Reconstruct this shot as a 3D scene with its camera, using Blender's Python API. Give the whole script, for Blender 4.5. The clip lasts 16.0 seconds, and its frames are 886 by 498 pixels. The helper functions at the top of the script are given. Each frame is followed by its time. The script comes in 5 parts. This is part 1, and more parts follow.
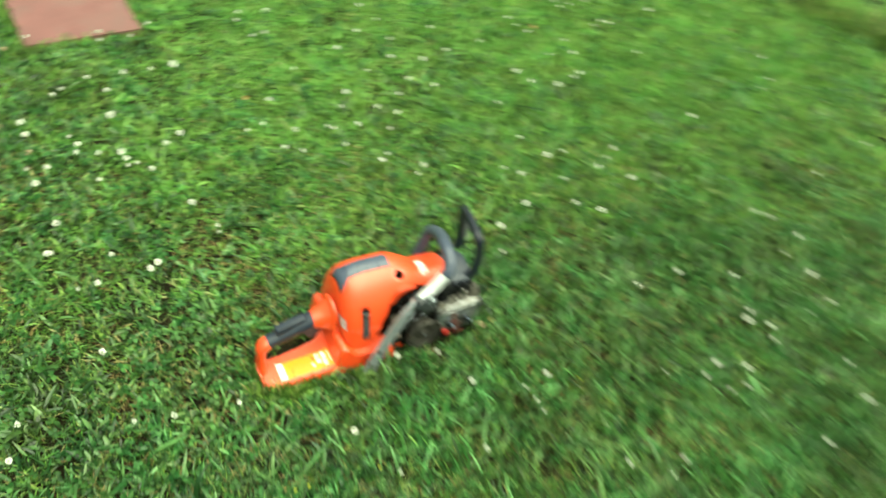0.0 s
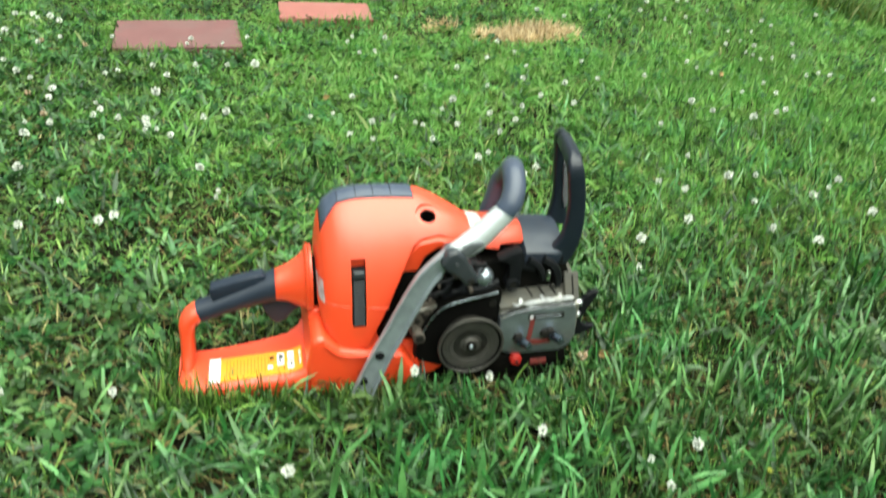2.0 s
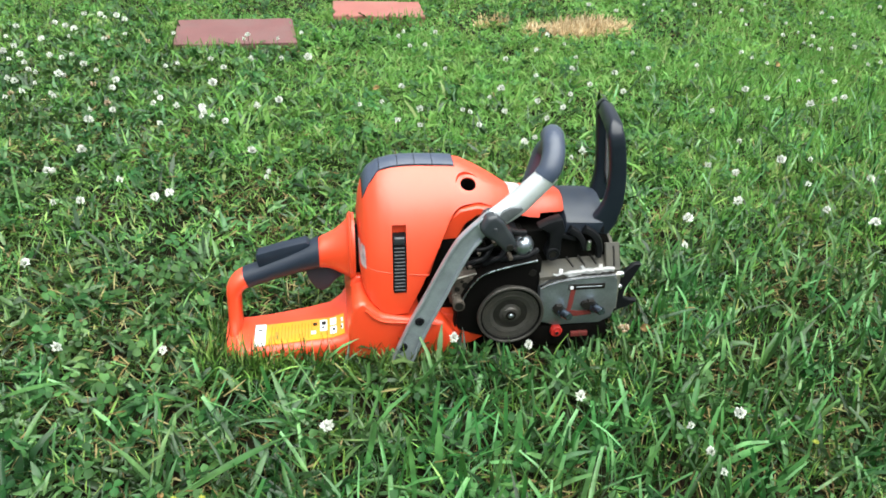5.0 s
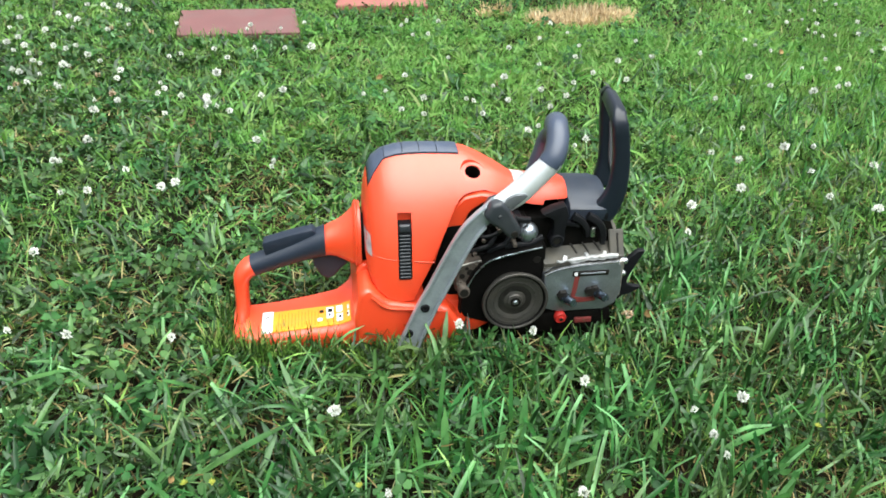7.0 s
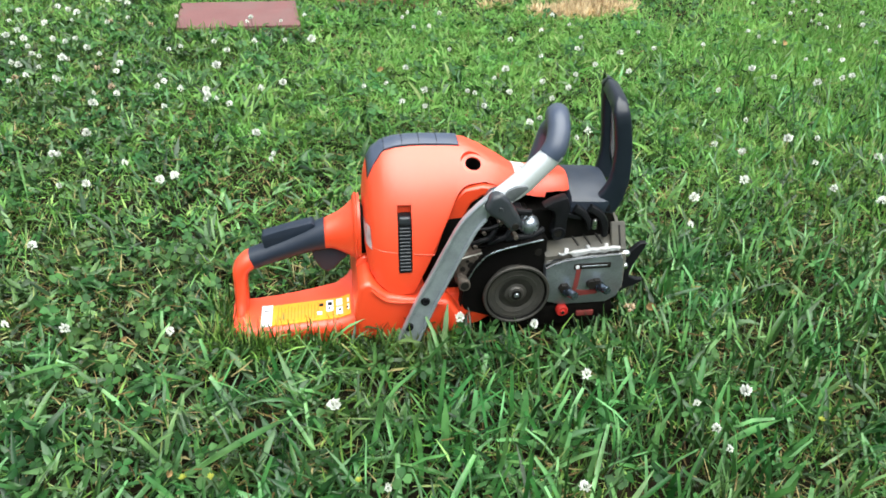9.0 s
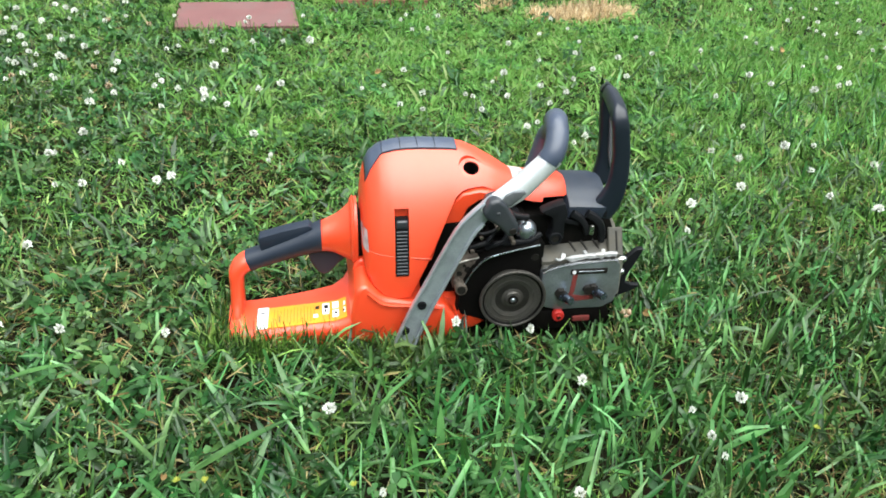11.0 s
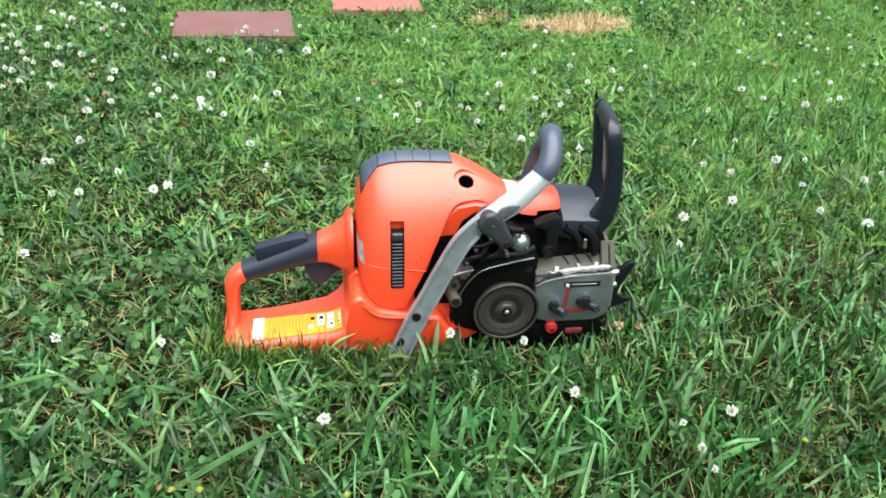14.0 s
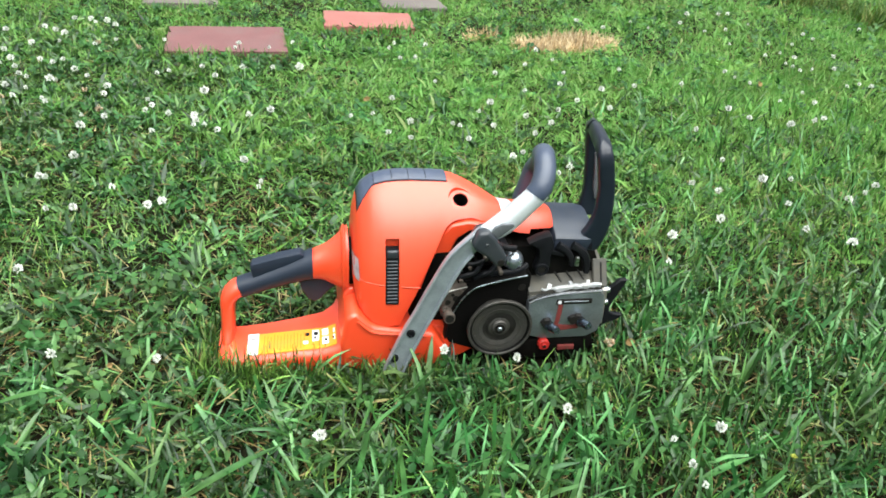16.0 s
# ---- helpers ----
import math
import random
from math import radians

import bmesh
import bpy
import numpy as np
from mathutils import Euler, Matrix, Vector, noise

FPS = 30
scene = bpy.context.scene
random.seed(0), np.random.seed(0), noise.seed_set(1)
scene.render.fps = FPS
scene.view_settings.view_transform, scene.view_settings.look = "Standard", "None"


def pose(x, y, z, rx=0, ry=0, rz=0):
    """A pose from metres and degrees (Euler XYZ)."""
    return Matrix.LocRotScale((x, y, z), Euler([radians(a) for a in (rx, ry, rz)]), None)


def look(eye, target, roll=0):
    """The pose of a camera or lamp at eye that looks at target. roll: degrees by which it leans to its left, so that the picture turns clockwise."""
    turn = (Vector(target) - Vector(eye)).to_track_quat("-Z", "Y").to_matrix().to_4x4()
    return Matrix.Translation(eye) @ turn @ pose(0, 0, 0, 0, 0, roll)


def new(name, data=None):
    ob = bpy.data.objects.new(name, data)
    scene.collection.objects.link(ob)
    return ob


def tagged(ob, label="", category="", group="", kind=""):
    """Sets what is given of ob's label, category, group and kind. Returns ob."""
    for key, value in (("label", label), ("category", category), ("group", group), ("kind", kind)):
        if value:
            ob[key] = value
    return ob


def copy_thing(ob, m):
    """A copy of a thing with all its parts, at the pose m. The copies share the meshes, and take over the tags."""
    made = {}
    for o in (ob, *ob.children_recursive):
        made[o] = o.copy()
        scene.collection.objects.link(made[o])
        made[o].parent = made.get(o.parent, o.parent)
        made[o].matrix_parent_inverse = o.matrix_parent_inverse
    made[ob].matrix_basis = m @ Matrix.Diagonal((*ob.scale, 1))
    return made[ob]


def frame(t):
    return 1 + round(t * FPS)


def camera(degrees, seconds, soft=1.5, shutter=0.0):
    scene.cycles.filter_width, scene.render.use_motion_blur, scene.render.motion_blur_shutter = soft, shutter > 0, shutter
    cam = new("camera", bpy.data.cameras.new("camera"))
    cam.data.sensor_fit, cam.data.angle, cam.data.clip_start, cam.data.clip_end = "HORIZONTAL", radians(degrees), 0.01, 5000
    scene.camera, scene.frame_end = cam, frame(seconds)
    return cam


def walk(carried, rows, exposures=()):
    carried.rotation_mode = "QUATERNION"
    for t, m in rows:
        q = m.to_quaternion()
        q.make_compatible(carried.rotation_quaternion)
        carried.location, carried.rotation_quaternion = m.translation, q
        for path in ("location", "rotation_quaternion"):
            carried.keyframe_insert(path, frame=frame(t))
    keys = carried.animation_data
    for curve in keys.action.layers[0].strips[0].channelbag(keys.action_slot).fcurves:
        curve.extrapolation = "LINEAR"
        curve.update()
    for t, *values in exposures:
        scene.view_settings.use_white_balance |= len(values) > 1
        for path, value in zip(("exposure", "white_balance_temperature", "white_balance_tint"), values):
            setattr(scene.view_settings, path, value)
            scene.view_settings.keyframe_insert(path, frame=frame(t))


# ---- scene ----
cam = camera(61.2, 16.0, soft=1.7, shutter=1.3)
PATH = [
    (0, (0.3, 0.3, 1.342), (0.388, 1.684, -0.099), 12.7),
    (0.0333, (0.305, 0.314, 1.332), (0.373, 1.698, -0.109), 12.55),
    (0.2, (0.33, 0.384, 1.283), (0.297, 1.77, -0.159), 11.8),
    (0.5, (0.368, 0.54, 1.175), (0.161, 1.92, -0.257), 9.9),
    (0.8, (0.402, 0.625, 1.04), (0.14, 2.039, -0.349), 10.1),
    (1, (0.431, 0.645, 0.935), (0.139, 2.108, -0.397), 10.3),
    (1.2, (0.465, 0.642, 0.823), (0.095, 2.176, -0.406), 8.1),
    (1.5, (0.495, 0.625, 0.69), (0.016, 2.239, -0.391), 6.4),
    (1.8, (0.528, 0.599, 0.645), (-0.002, 2.237, -0.372), 5.7),
    (2, (0.544, 0.584, 0.632), (0.002, 2.206, -0.405), 4.3),
    (2.2, (0.55, 0.584, 0.62), (-0.023, 2.191, -0.424), 5.1),
    (2.5, (0.548, 0.578, 0.61), (-0.08, 2.157, -0.445), 4.8),
    (3, (0.567, 0.573, 0.592), (-0.098, 2.165, -0.419), 2.7),
    (3.5, (0.564, 0.567, 0.592), (-0.104, 2.156, -0.42), 3.0),
    (4, (0.569, 0.567, 0.591), (-0.097, 2.155, -0.426), 2.7),
    (4.5, (0.573, 0.564, 0.595), (-0.107, 2.146, -0.422), 2.4),
    (7, (0.575, 0.552, 0.596), (-0.109, 2.116, -0.446), 1.9),
    (7.5, (0.574, 0.551, 0.595), (-0.112, 2.113, -0.45), 1.8),
    (8, (0.574, 0.554, 0.593), (-0.107, 2.115, -0.456), 1.9),
    (8.5, (0.574, 0.556, 0.592), (-0.111, 2.113, -0.459), 1.9),
    (9, (0.575, 0.558, 0.591), (-0.111, 2.112, -0.465), 1.7),
    (11.5, (0.572, 0.559, 0.595), (-0.101, 2.123, -0.453), 2.7),
    (12, (0.575, 0.558, 0.6), (-0.097, 2.127, -0.442), 2.8),
    (12.5, (0.576, 0.557, 0.602), (-0.097, 2.132, -0.431), 3.1),
    (13, (0.572, 0.554, 0.604), (-0.097, 2.134, -0.425), 3.4),
    (13.5, (0.573, 0.553, 0.606), (-0.096, 2.136, -0.418), 3.5),
    (14, (0.573, 0.554, 0.602), (-0.093, 2.131, -0.431), 3.2),
    (14.5, (0.576, 0.551, 0.604), (-0.086, 2.133, -0.425), 3.1),
    (15, (0.576, 0.55, 0.608), (-0.073, 2.145, -0.41), 3.7),
    (15.5, (0.574, 0.547, 0.61), (-0.078, 2.15, -0.393), 3.7),
    (16, (0.568, 0.544, 0.611), (-0.077, 2.152, -0.39), 4.0),
]
walk(cam, [(t, look(eye, target, roll)) for t, eye, target, roll in PATH],
     [(0.0, 1.36, 8200, -20), (1.0, 1.24, 8000, -18), (1.5, 1.16, 7250, -11), (2.5, 1.23, 6600, -5), (4.0, 1.23, 6480, 1), (7.0, 1.24, 6400, 5), (16.0, 1.30, 6400, 5)])

# ---- light: a bright overcast sky ----
world = bpy.data.worlds.new("sky")
scene.world = world
world.use_nodes = True
wn = world.node_tree.nodes
sky = wn.new("ShaderNodeTexSky")
sky.sky_type = "NISHITA"
sky.sun_disc = False
sky.sun_elevation = radians(76)
sky.sun_rotation = radians(123)
sky.dust_density = 4.0
haze = wn.new("ShaderNodeMixRGB")
haze.inputs[0].default_value = 0.6
haze.inputs[2].default_value = (9.5, 9.8, 10.2, 1)
world.node_tree.links.new(sky.outputs[0], haze.inputs[1])
world.node_tree.links.new(haze.outputs[0], wn["Background"].inputs[0])
wn["Background"].inputs[1].default_value = 0.038
sun_data = bpy.data.lights.new("sun", "SUN")
sun_data.energy = 4.7
sun_data.angle = radians(85)
sun_data.color = (1.0, 0.985, 0.96)
sun = new("sun", sun_data)
sun.matrix_world = look((1.15, 0.75, 4.0), (0.3, 1.3, 0))


# ---- materials ----
def mat(name, colour, rough=0.5, metal=0.0, vary=0.12, scale=60.0, bump=0.0, fine=600.0, dirt=None, dirt_amount=0.3, coat=0.0, gloss=0.5):
    """A surface with variation at two scales, optional dirt and fine relief. Scales are per metre."""
    m = bpy.data.materials.new(name)
    m.use_nodes = True
    n, l = m.node_tree.nodes, m.node_tree.links
    b = n["Principled BSDF"]
    co = n.new("ShaderNodeTexCoord")
    big, small = n.new("ShaderNodeTexNoise"), n.new("ShaderNodeTexNoise")
    big.inputs["Scale"].default_value, small.inputs["Scale"].default_value = scale, fine
    big.inputs["Detail"].default_value, small.inputs["Detail"].default_value = 5, 3
    l.new(co.outputs["Object"], big.inputs["Vector"]), l.new(co.outputs["Object"], small.inputs["Vector"])
    mul = n.new("ShaderNodeHueSaturation")
    mul.inputs["Color"].default_value = (*colour, 1)
    mix = n.new("ShaderNodeMath")
    mix.operation = "ADD"
    l.new(big.outputs["Fac"], mix.inputs[0]), l.new(small.outputs["Fac"], mix.inputs[1])
    rng = n.new("ShaderNodeMapRange")
    rng.inputs["From Min"].default_value, rng.inputs["From Max"].default_value = 0.6, 1.4
    rng.inputs["To Min"].default_value, rng.inputs["To Max"].default_value = 1 - vary, 1 + vary
    l.new(mix.outputs[0], rng.inputs["Value"]), l.new(rng.outputs[0], mul.inputs["Value"])
    out = mul.outputs[0]
    if dirt:
        grime = n.new("ShaderNodeTexNoise")
        grime.inputs["Scale"].default_value, grime.inputs["Detail"].default_value = scale * 0.7, 8
        l.new(co.outputs["Object"], grime.inputs["Vector"])
        ramp = n.new("ShaderNodeMapRange")
        ramp.inputs["From Min"].default_value, ramp.inputs["From Max"].default_value = 0.45, 0.75
        ramp.inputs["To Max"].default_value = dirt_amount
        l.new(grime.outputs["Fac"], ramp.inputs["Value"])
        blend = n.new("ShaderNodeMixRGB")
        blend.inputs[2].default_value = (*dirt, 1)
        l.new(ramp.outputs[0], blend.inputs[0]), l.new(out, blend.inputs[1])
        out = blend.outputs[0]
    l.new(out, b.inputs["Base Color"])
    r2 = n.new("ShaderNodeMapRange")
    r2.inputs["To Min"].default_value, r2.inputs["To Max"].default_value = max(rough - 0.1, 0.03), min(rough + 0.1, 1)
    l.new(big.outputs["Fac"], r2.inputs["Value"]), l.new(r2.outputs[0], b.inputs["Roughness"])
    b.inputs["Metallic"].default_value = metal
    b.inputs["Coat Weight"].default_value = coat
    b.inputs["Specular IOR Level"].default_value = gloss
    b.inputs["Coat Roughness"].default_value = 0.4
    if bump:
        bu = n.new("ShaderNodeBump")
        bu.inputs["Strength"].default_value, bu.inputs["Distance"].default_value = bump, 0.001
        l.new(small.outputs["Fac"], bu.inputs["Height"]), l.new(bu.outputs[0], b.inputs["Normal"])
    return m


def leaf_mat(name, colours, rough=0.5, through_light=0.3, sheen=0.25, hues=(0.5, 0.5), contrast=0.3, patches=0.28):
    """Blades and leaves: a colour for each island from a ramp, shifted in patches of the lawn."""
    m = bpy.data.materials.new(name)
    m.use_nodes = True
    n, l = m.node_tree.nodes, m.node_tree.links
    b = n["Principled BSDF"]
    geo, co = n.new("ShaderNodeNewGeometry"), n.new("ShaderNodeTexCoord")
    ramp = n.new("ShaderNodeValToRGB")
    e = ramp.color_ramp.elements
    while len(e) < len(colours):
        e.new(0.5)
    for i, (at, c) in enumerate(colours):
        e[i].position, e[i].color = at, (*c, 1)
    l.new(geo.outputs["Random Per Island"], ramp.inputs[0])
    patch = n.new("ShaderNodeTexNoise")
    patch.inputs["Scale"].default_value, patch.inputs["Detail"].default_value = 5.0, 4
    l.new(co.outputs["Object"], patch.inputs["Vector"])
    rng = n.new("ShaderNodeMapRange")
    rng.inputs["From Min"].default_value, rng.inputs["From Max"].default_value = 0.3, 0.7
    rng.inputs["To Min"].default_value, rng.inputs["To Max"].default_value = 1 - patches, 1 + patches
    hs = n.new("ShaderNodeHueSaturation")
    l.new(patch.outputs["Fac"], rng.inputs["Value"]), l.new(ramp.outputs[0], hs.inputs["Color"])
    fine = n.new("ShaderNodeTexNoise")
    fine.inputs["Scale"].default_value, fine.inputs["Detail"].default_value = 14.0, 5
    l.new(co.outputs["Object"], fine.inputs["Vector"])
    clump = n.new("ShaderNodeTexNoise")
    clump.inputs["Scale"].default_value, clump.inputs["Detail"].default_value = 38.0, 3
    l.new(co.outputs["Object"], clump.inputs["Vector"])
    spread = n.new("ShaderNodeMapRange")
    spread.inputs["From Min"].default_value, spread.inputs["From Max"].default_value = 0.35, 0.65
    spread.inputs["To Min"].default_value, spread.inputs["To Max"].default_value = 1 - contrast, 1 + contrast
    both = n.new("ShaderNodeMath")
    both.operation = "MULTIPLY"
    l.new(clump.outputs["Fac"], spread.inputs["Value"])
    l.new(spread.outputs[0], both.inputs[0]), l.new(rng.outputs[0], both.inputs[1])
    hue = n.new("ShaderNodeMapRange")
    hue.inputs["From Min"].default_value, hue.inputs["From Max"].default_value = 0.35, 0.65
    hue.inputs["To Min"].default_value, hue.inputs["To Max"].default_value = hues
    l.new(fine.outputs["Fac"], hue.inputs["Value"]), l.new(hue.outputs[0], hs.inputs["Hue"])
    l.new(both.outputs[0], hs.inputs["Value"])
    l.new(hs.outputs[0], b.inputs["Base Color"])
    b.inputs["Roughness"].default_value = rough
    b.inputs["Specular IOR Level"].default_value = sheen
    tr, add = n.new("ShaderNodeBsdfTranslucent"), n.new("ShaderNodeMixShader")
    l.new(hs.outputs[0], tr.inputs[0])
    add.inputs[0].default_value = through_light
    l.new(b.outputs[0], add.inputs[1]), l.new(tr.outputs[0], add.inputs[2])
    l.new(add.outputs[0], n["Material Output"].inputs[0])
    return m


ORANGE = mat("orange_plastic", (0.66, 0.048, 0.011), 0.44, vary=0.05, scale=25, bump=0.04, fine=900, dirt=(0.52, 0.075, 0.020), dirt_amount=0.25, coat=0.75, gloss=0.5)
GREY = mat("dark_grey_plastic", (0.020, 0.024, 0.030), 0.42, vary=0.12, bump=0.15, fine=1500, dirt=(0.06, 0.06, 0.058), dirt_amount=0.25)
BLACK = mat("black_plastic", (0.006, 0.0065, 0.008), 0.42, vary=0.2, bump=0.08, fine=1200, dirt=(0.015, 0.0145, 0.0145), dirt_amount=0.3, gloss=0.14)
# Base lowered so that the engine bay's shade lies in the colour too.
ENGINE = mat("oily_shaded_metal", (0.003, 0.0028, 0.0026), 0.5, 0.0, vary=0.35, scale=120, bump=0.3, dirt=(0.010, 0.008, 0.006), dirt_amount=0.4, gloss=0.06)
SILVER = mat("painted_silver", (0.31, 0.35, 0.385), 0.34, 0.55, vary=0.12, scale=70, bump=0.05, dirt=(0.13, 0.15, 0.165), dirt_amount=0.5)
CAST = mat("cast_metal", (0.36, 0.35, 0.32), 0.42, 0.7, vary=0.25, scale=110, bump=0.35, fine=700, dirt=(0.13, 0.11, 0.085), dirt_amount=0.7)
PLATE = mat("bar_plate_metal", (0.27, 0.30, 0.335), 0.36, 0.8, vary=0.25, scale=45, bump=0.12, dirt=(0.13, 0.14, 0.15), dirt_amount=0.6)
STEEL = mat("bright_steel", (0.55, 0.56, 0.57), 0.25, 1.0, vary=0.15, dirt=(0.2, 0.18, 0.15), dirt_amount=0.4)
DRUM = mat("worn_drum_steel", (0.062, 0.059, 0.054), 0.5, 0.6, vary=0.25, scale=90, bump=0.2, dirt=(0.075, 0.066, 0.055), dirt_amount=0.6)
RUSTY = mat("brown_weathered_metal", (0.10, 0.084, 0.069), 0.6, 0.4, vary=0.35, scale=160, bump=0.4, dirt=(0.03, 0.025, 0.02), dirt_amount=0.7)
# Near-black for recesses and gaps: their shade is put into the colour.
SHADE_BLACK = mat("shade_black_metal", (0.0035, 0.0033, 0.003), 0.65, 0.0, vary=0.3, scale=120, bump=0.2, gloss=0.08)
BLUED = mat("blued_steel", (0.13, 0.16, 0.20), 0.25, 0.95, vary=0.2)
CHROME = mat("dull_chrome", (0.30, 0.34, 0.38), 0.28, 0.9, vary=0.25, scale=90, dirt=(0.08, 0.08, 0.08), dirt_amount=0.7)
# Whiter copy of SILVER: the upper tube's sky reflection is in the colour.
TUBE = mat("sky_lit_silver_paint", (0.56, 0.595, 0.62), 0.36, 0.45, vary=0.08, scale=60, bump=0.03, dirt=(0.26, 0.28, 0.30), dirt_amount=0.3)
GUARD = mat("satin_black_plastic", (0.0075, 0.011, 0.019), 0.36, vary=0.15, bump=0.06, fine=1300, gloss=0.45)
SLEEVE = mat("soft_black_rubber", (0.009, 0.015, 0.028), 0.5, vary=0.12, bump=0.15, fine=1500, dirt=(0.022, 0.031, 0.050), dirt_amount=0.25, gloss=0.4)
DENT_SHADE = mat("dent_shade_metal", (0.11, 0.12, 0.13), 0.45, 0.4, vary=0.25, scale=90, bump=0.1)
PAD = mat("blue_grey_rubber", (0.040, 0.053, 0.086), 0.40, vary=0.12, bump=0.12, fine=1400, dirt=(0.07, 0.075, 0.085), dirt_amount=0.3)
SHROUD = mat("dark_blue_grey_plastic", (0.020, 0.028, 0.045), 0.42, vary=0.15, bump=0.08, fine=1300, dirt=(0.05, 0.05, 0.052), dirt_amount=0.3)
SKY_SHEEN = mat("guard_sky_sheen", (0.11, 0.115, 0.125), 0.4, vary=0.2, bump=0.05)
DULL_TIN = mat("sooty_sheet_metal", (0.058, 0.056, 0.048), 0.6, 0.3, vary=0.25, scale=80, bump=0.25, dirt=(0.08, 0.07, 0.05), dirt_amount=0.6)
TIN = mat("pale_sheet_metal", (0.34, 0.35, 0.36), 0.45, 0.45, vary=0.15, scale=90, bump=0.2, dirt=(0.30, 0.26, 0.20), dirt_amount=0.55)
RUST = mat("red_brown_rust", (0.12, 0.016, 0.013), 0.7, vary=0.3, scale=150)
RED = mat("red_rubber", (0.36, 0.016, 0.012), 0.5, vary=0.15)
STICKER = mat("white_sticker", (0.60, 0.61, 0.63), 0.4, vary=0.05)
WORN_STICKER = mat("worn_sticker", (0.66, 0.64, 0.66), 0.4, vary=0.2, scale=120, dirt=(0.10, 0.05, 0.05), dirt_amount=0.9)
YELLOW = mat("amber_sticker", (0.66, 0.255, 0.014), 0.4, vary=0.12, scale=90, dirt=(0.40, 0.20, 0.06), dirt_amount=0.5)
# Serves print, and the shade inside holes and slits drawn as dark pieces.
INK_AND_SHADE = mat("dark_ink_and_shade", (0.010, 0.009, 0.008), 0.5, gloss=0.2)
BROWN_INK = mat("brown_ink", (0.50, 0.17, 0.01), 0.5)
PAVER = mat("red_concrete", (0.122, 0.050, 0.050), 0.9, vary=0.25, scale=18, bump=0.6, fine=350, dirt=(0.10, 0.068, 0.064), dirt_amount=0.5)
PAVER_PALE = mat("faded_red_concrete", (0.23, 0.080, 0.068), 0.9, vary=0.2, scale=18, bump=0.6, fine=350, dirt=(0.20, 0.10, 0.085), dirt_amount=0.5)
PAVER_GREY = mat("grey_concrete", (0.10, 0.082, 0.078), 0.9, vary=0.2, scale=18, bump=0.6, fine=350, dirt=(0.11, 0.11, 0.09), dirt_amount=0.5)
# Near-black: the shade between the blades is put into the soil's colour.
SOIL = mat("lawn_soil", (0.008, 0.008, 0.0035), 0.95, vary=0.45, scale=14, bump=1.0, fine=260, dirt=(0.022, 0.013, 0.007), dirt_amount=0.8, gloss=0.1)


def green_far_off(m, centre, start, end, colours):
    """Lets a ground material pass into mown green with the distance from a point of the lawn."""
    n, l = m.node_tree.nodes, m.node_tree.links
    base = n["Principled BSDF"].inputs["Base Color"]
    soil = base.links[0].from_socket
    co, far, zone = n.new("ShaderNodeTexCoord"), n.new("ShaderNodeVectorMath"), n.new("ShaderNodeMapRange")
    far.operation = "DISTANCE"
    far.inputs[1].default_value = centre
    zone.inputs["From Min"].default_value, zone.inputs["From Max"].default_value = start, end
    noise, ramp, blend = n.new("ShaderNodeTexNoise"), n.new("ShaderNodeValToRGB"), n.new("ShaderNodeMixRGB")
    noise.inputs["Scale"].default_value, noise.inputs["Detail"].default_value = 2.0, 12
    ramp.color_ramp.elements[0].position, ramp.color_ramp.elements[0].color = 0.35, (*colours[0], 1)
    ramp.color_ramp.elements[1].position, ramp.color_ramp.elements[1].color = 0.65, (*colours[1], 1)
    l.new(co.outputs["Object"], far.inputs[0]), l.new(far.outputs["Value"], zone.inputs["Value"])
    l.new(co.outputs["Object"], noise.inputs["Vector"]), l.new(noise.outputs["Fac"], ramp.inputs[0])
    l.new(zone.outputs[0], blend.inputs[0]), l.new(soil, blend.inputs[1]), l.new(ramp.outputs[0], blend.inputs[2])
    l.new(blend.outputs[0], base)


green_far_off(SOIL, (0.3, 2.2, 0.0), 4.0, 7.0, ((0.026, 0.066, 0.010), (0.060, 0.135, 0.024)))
GRASS = leaf_mat("grass", [(0.0, (0.005, 0.020, 0.003)), (0.4, (0.020, 0.066, 0.010)), (0.7, (0.066, 0.170, 0.027)), (0.88, (0.150, 0.285, 0.062)), (0.95, (0.190, 0.230, 0.085)), (1.0, (0.260, 0.225, 0.105))], 0.42, 0.09, 0.28, hues=(0.465, 0.510), contrast=0.36)
# Paler, yellower leaf; the far lawn's glancing sheen is lightened into it too.
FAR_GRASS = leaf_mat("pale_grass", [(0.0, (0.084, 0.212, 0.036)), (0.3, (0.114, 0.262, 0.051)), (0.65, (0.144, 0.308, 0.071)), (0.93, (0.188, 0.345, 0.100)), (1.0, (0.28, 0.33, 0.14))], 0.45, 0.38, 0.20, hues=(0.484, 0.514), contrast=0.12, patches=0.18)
BROAD = leaf_mat("broad_grass", [(0.0, (0.007, 0.036, 0.006)), (0.35, (0.026, 0.100, 0.020)), (0.75, (0.072, 0.200, 0.058)), (1.0, (0.138, 0.292, 0.118))], 0.38, 0.12, 0.42, hues=(0.472, 0.515), contrast=0.36)
TUFT = leaf_mat("flat_grass_leaf", [(0.0, (0.005, 0.024, 0.005)), (0.35, (0.014, 0.056, 0.012)), (0.75, (0.042, 0.116, 0.032)), (1.0, (0.090, 0.190, 0.064))], 0.38, 0.10, 0.40, hues=(0.462, 0.513), contrast=0.36)
CLOVER = leaf_mat("clover_leaf", [(0.0, (0.008, 0.042, 0.009)), (0.6, (0.022, 0.080, 0.019)), (1.0, (0.050, 0.136, 0.038))], 0.45, 0.20, 0.16, hues=(0.474, 0.506), contrast=0.36)
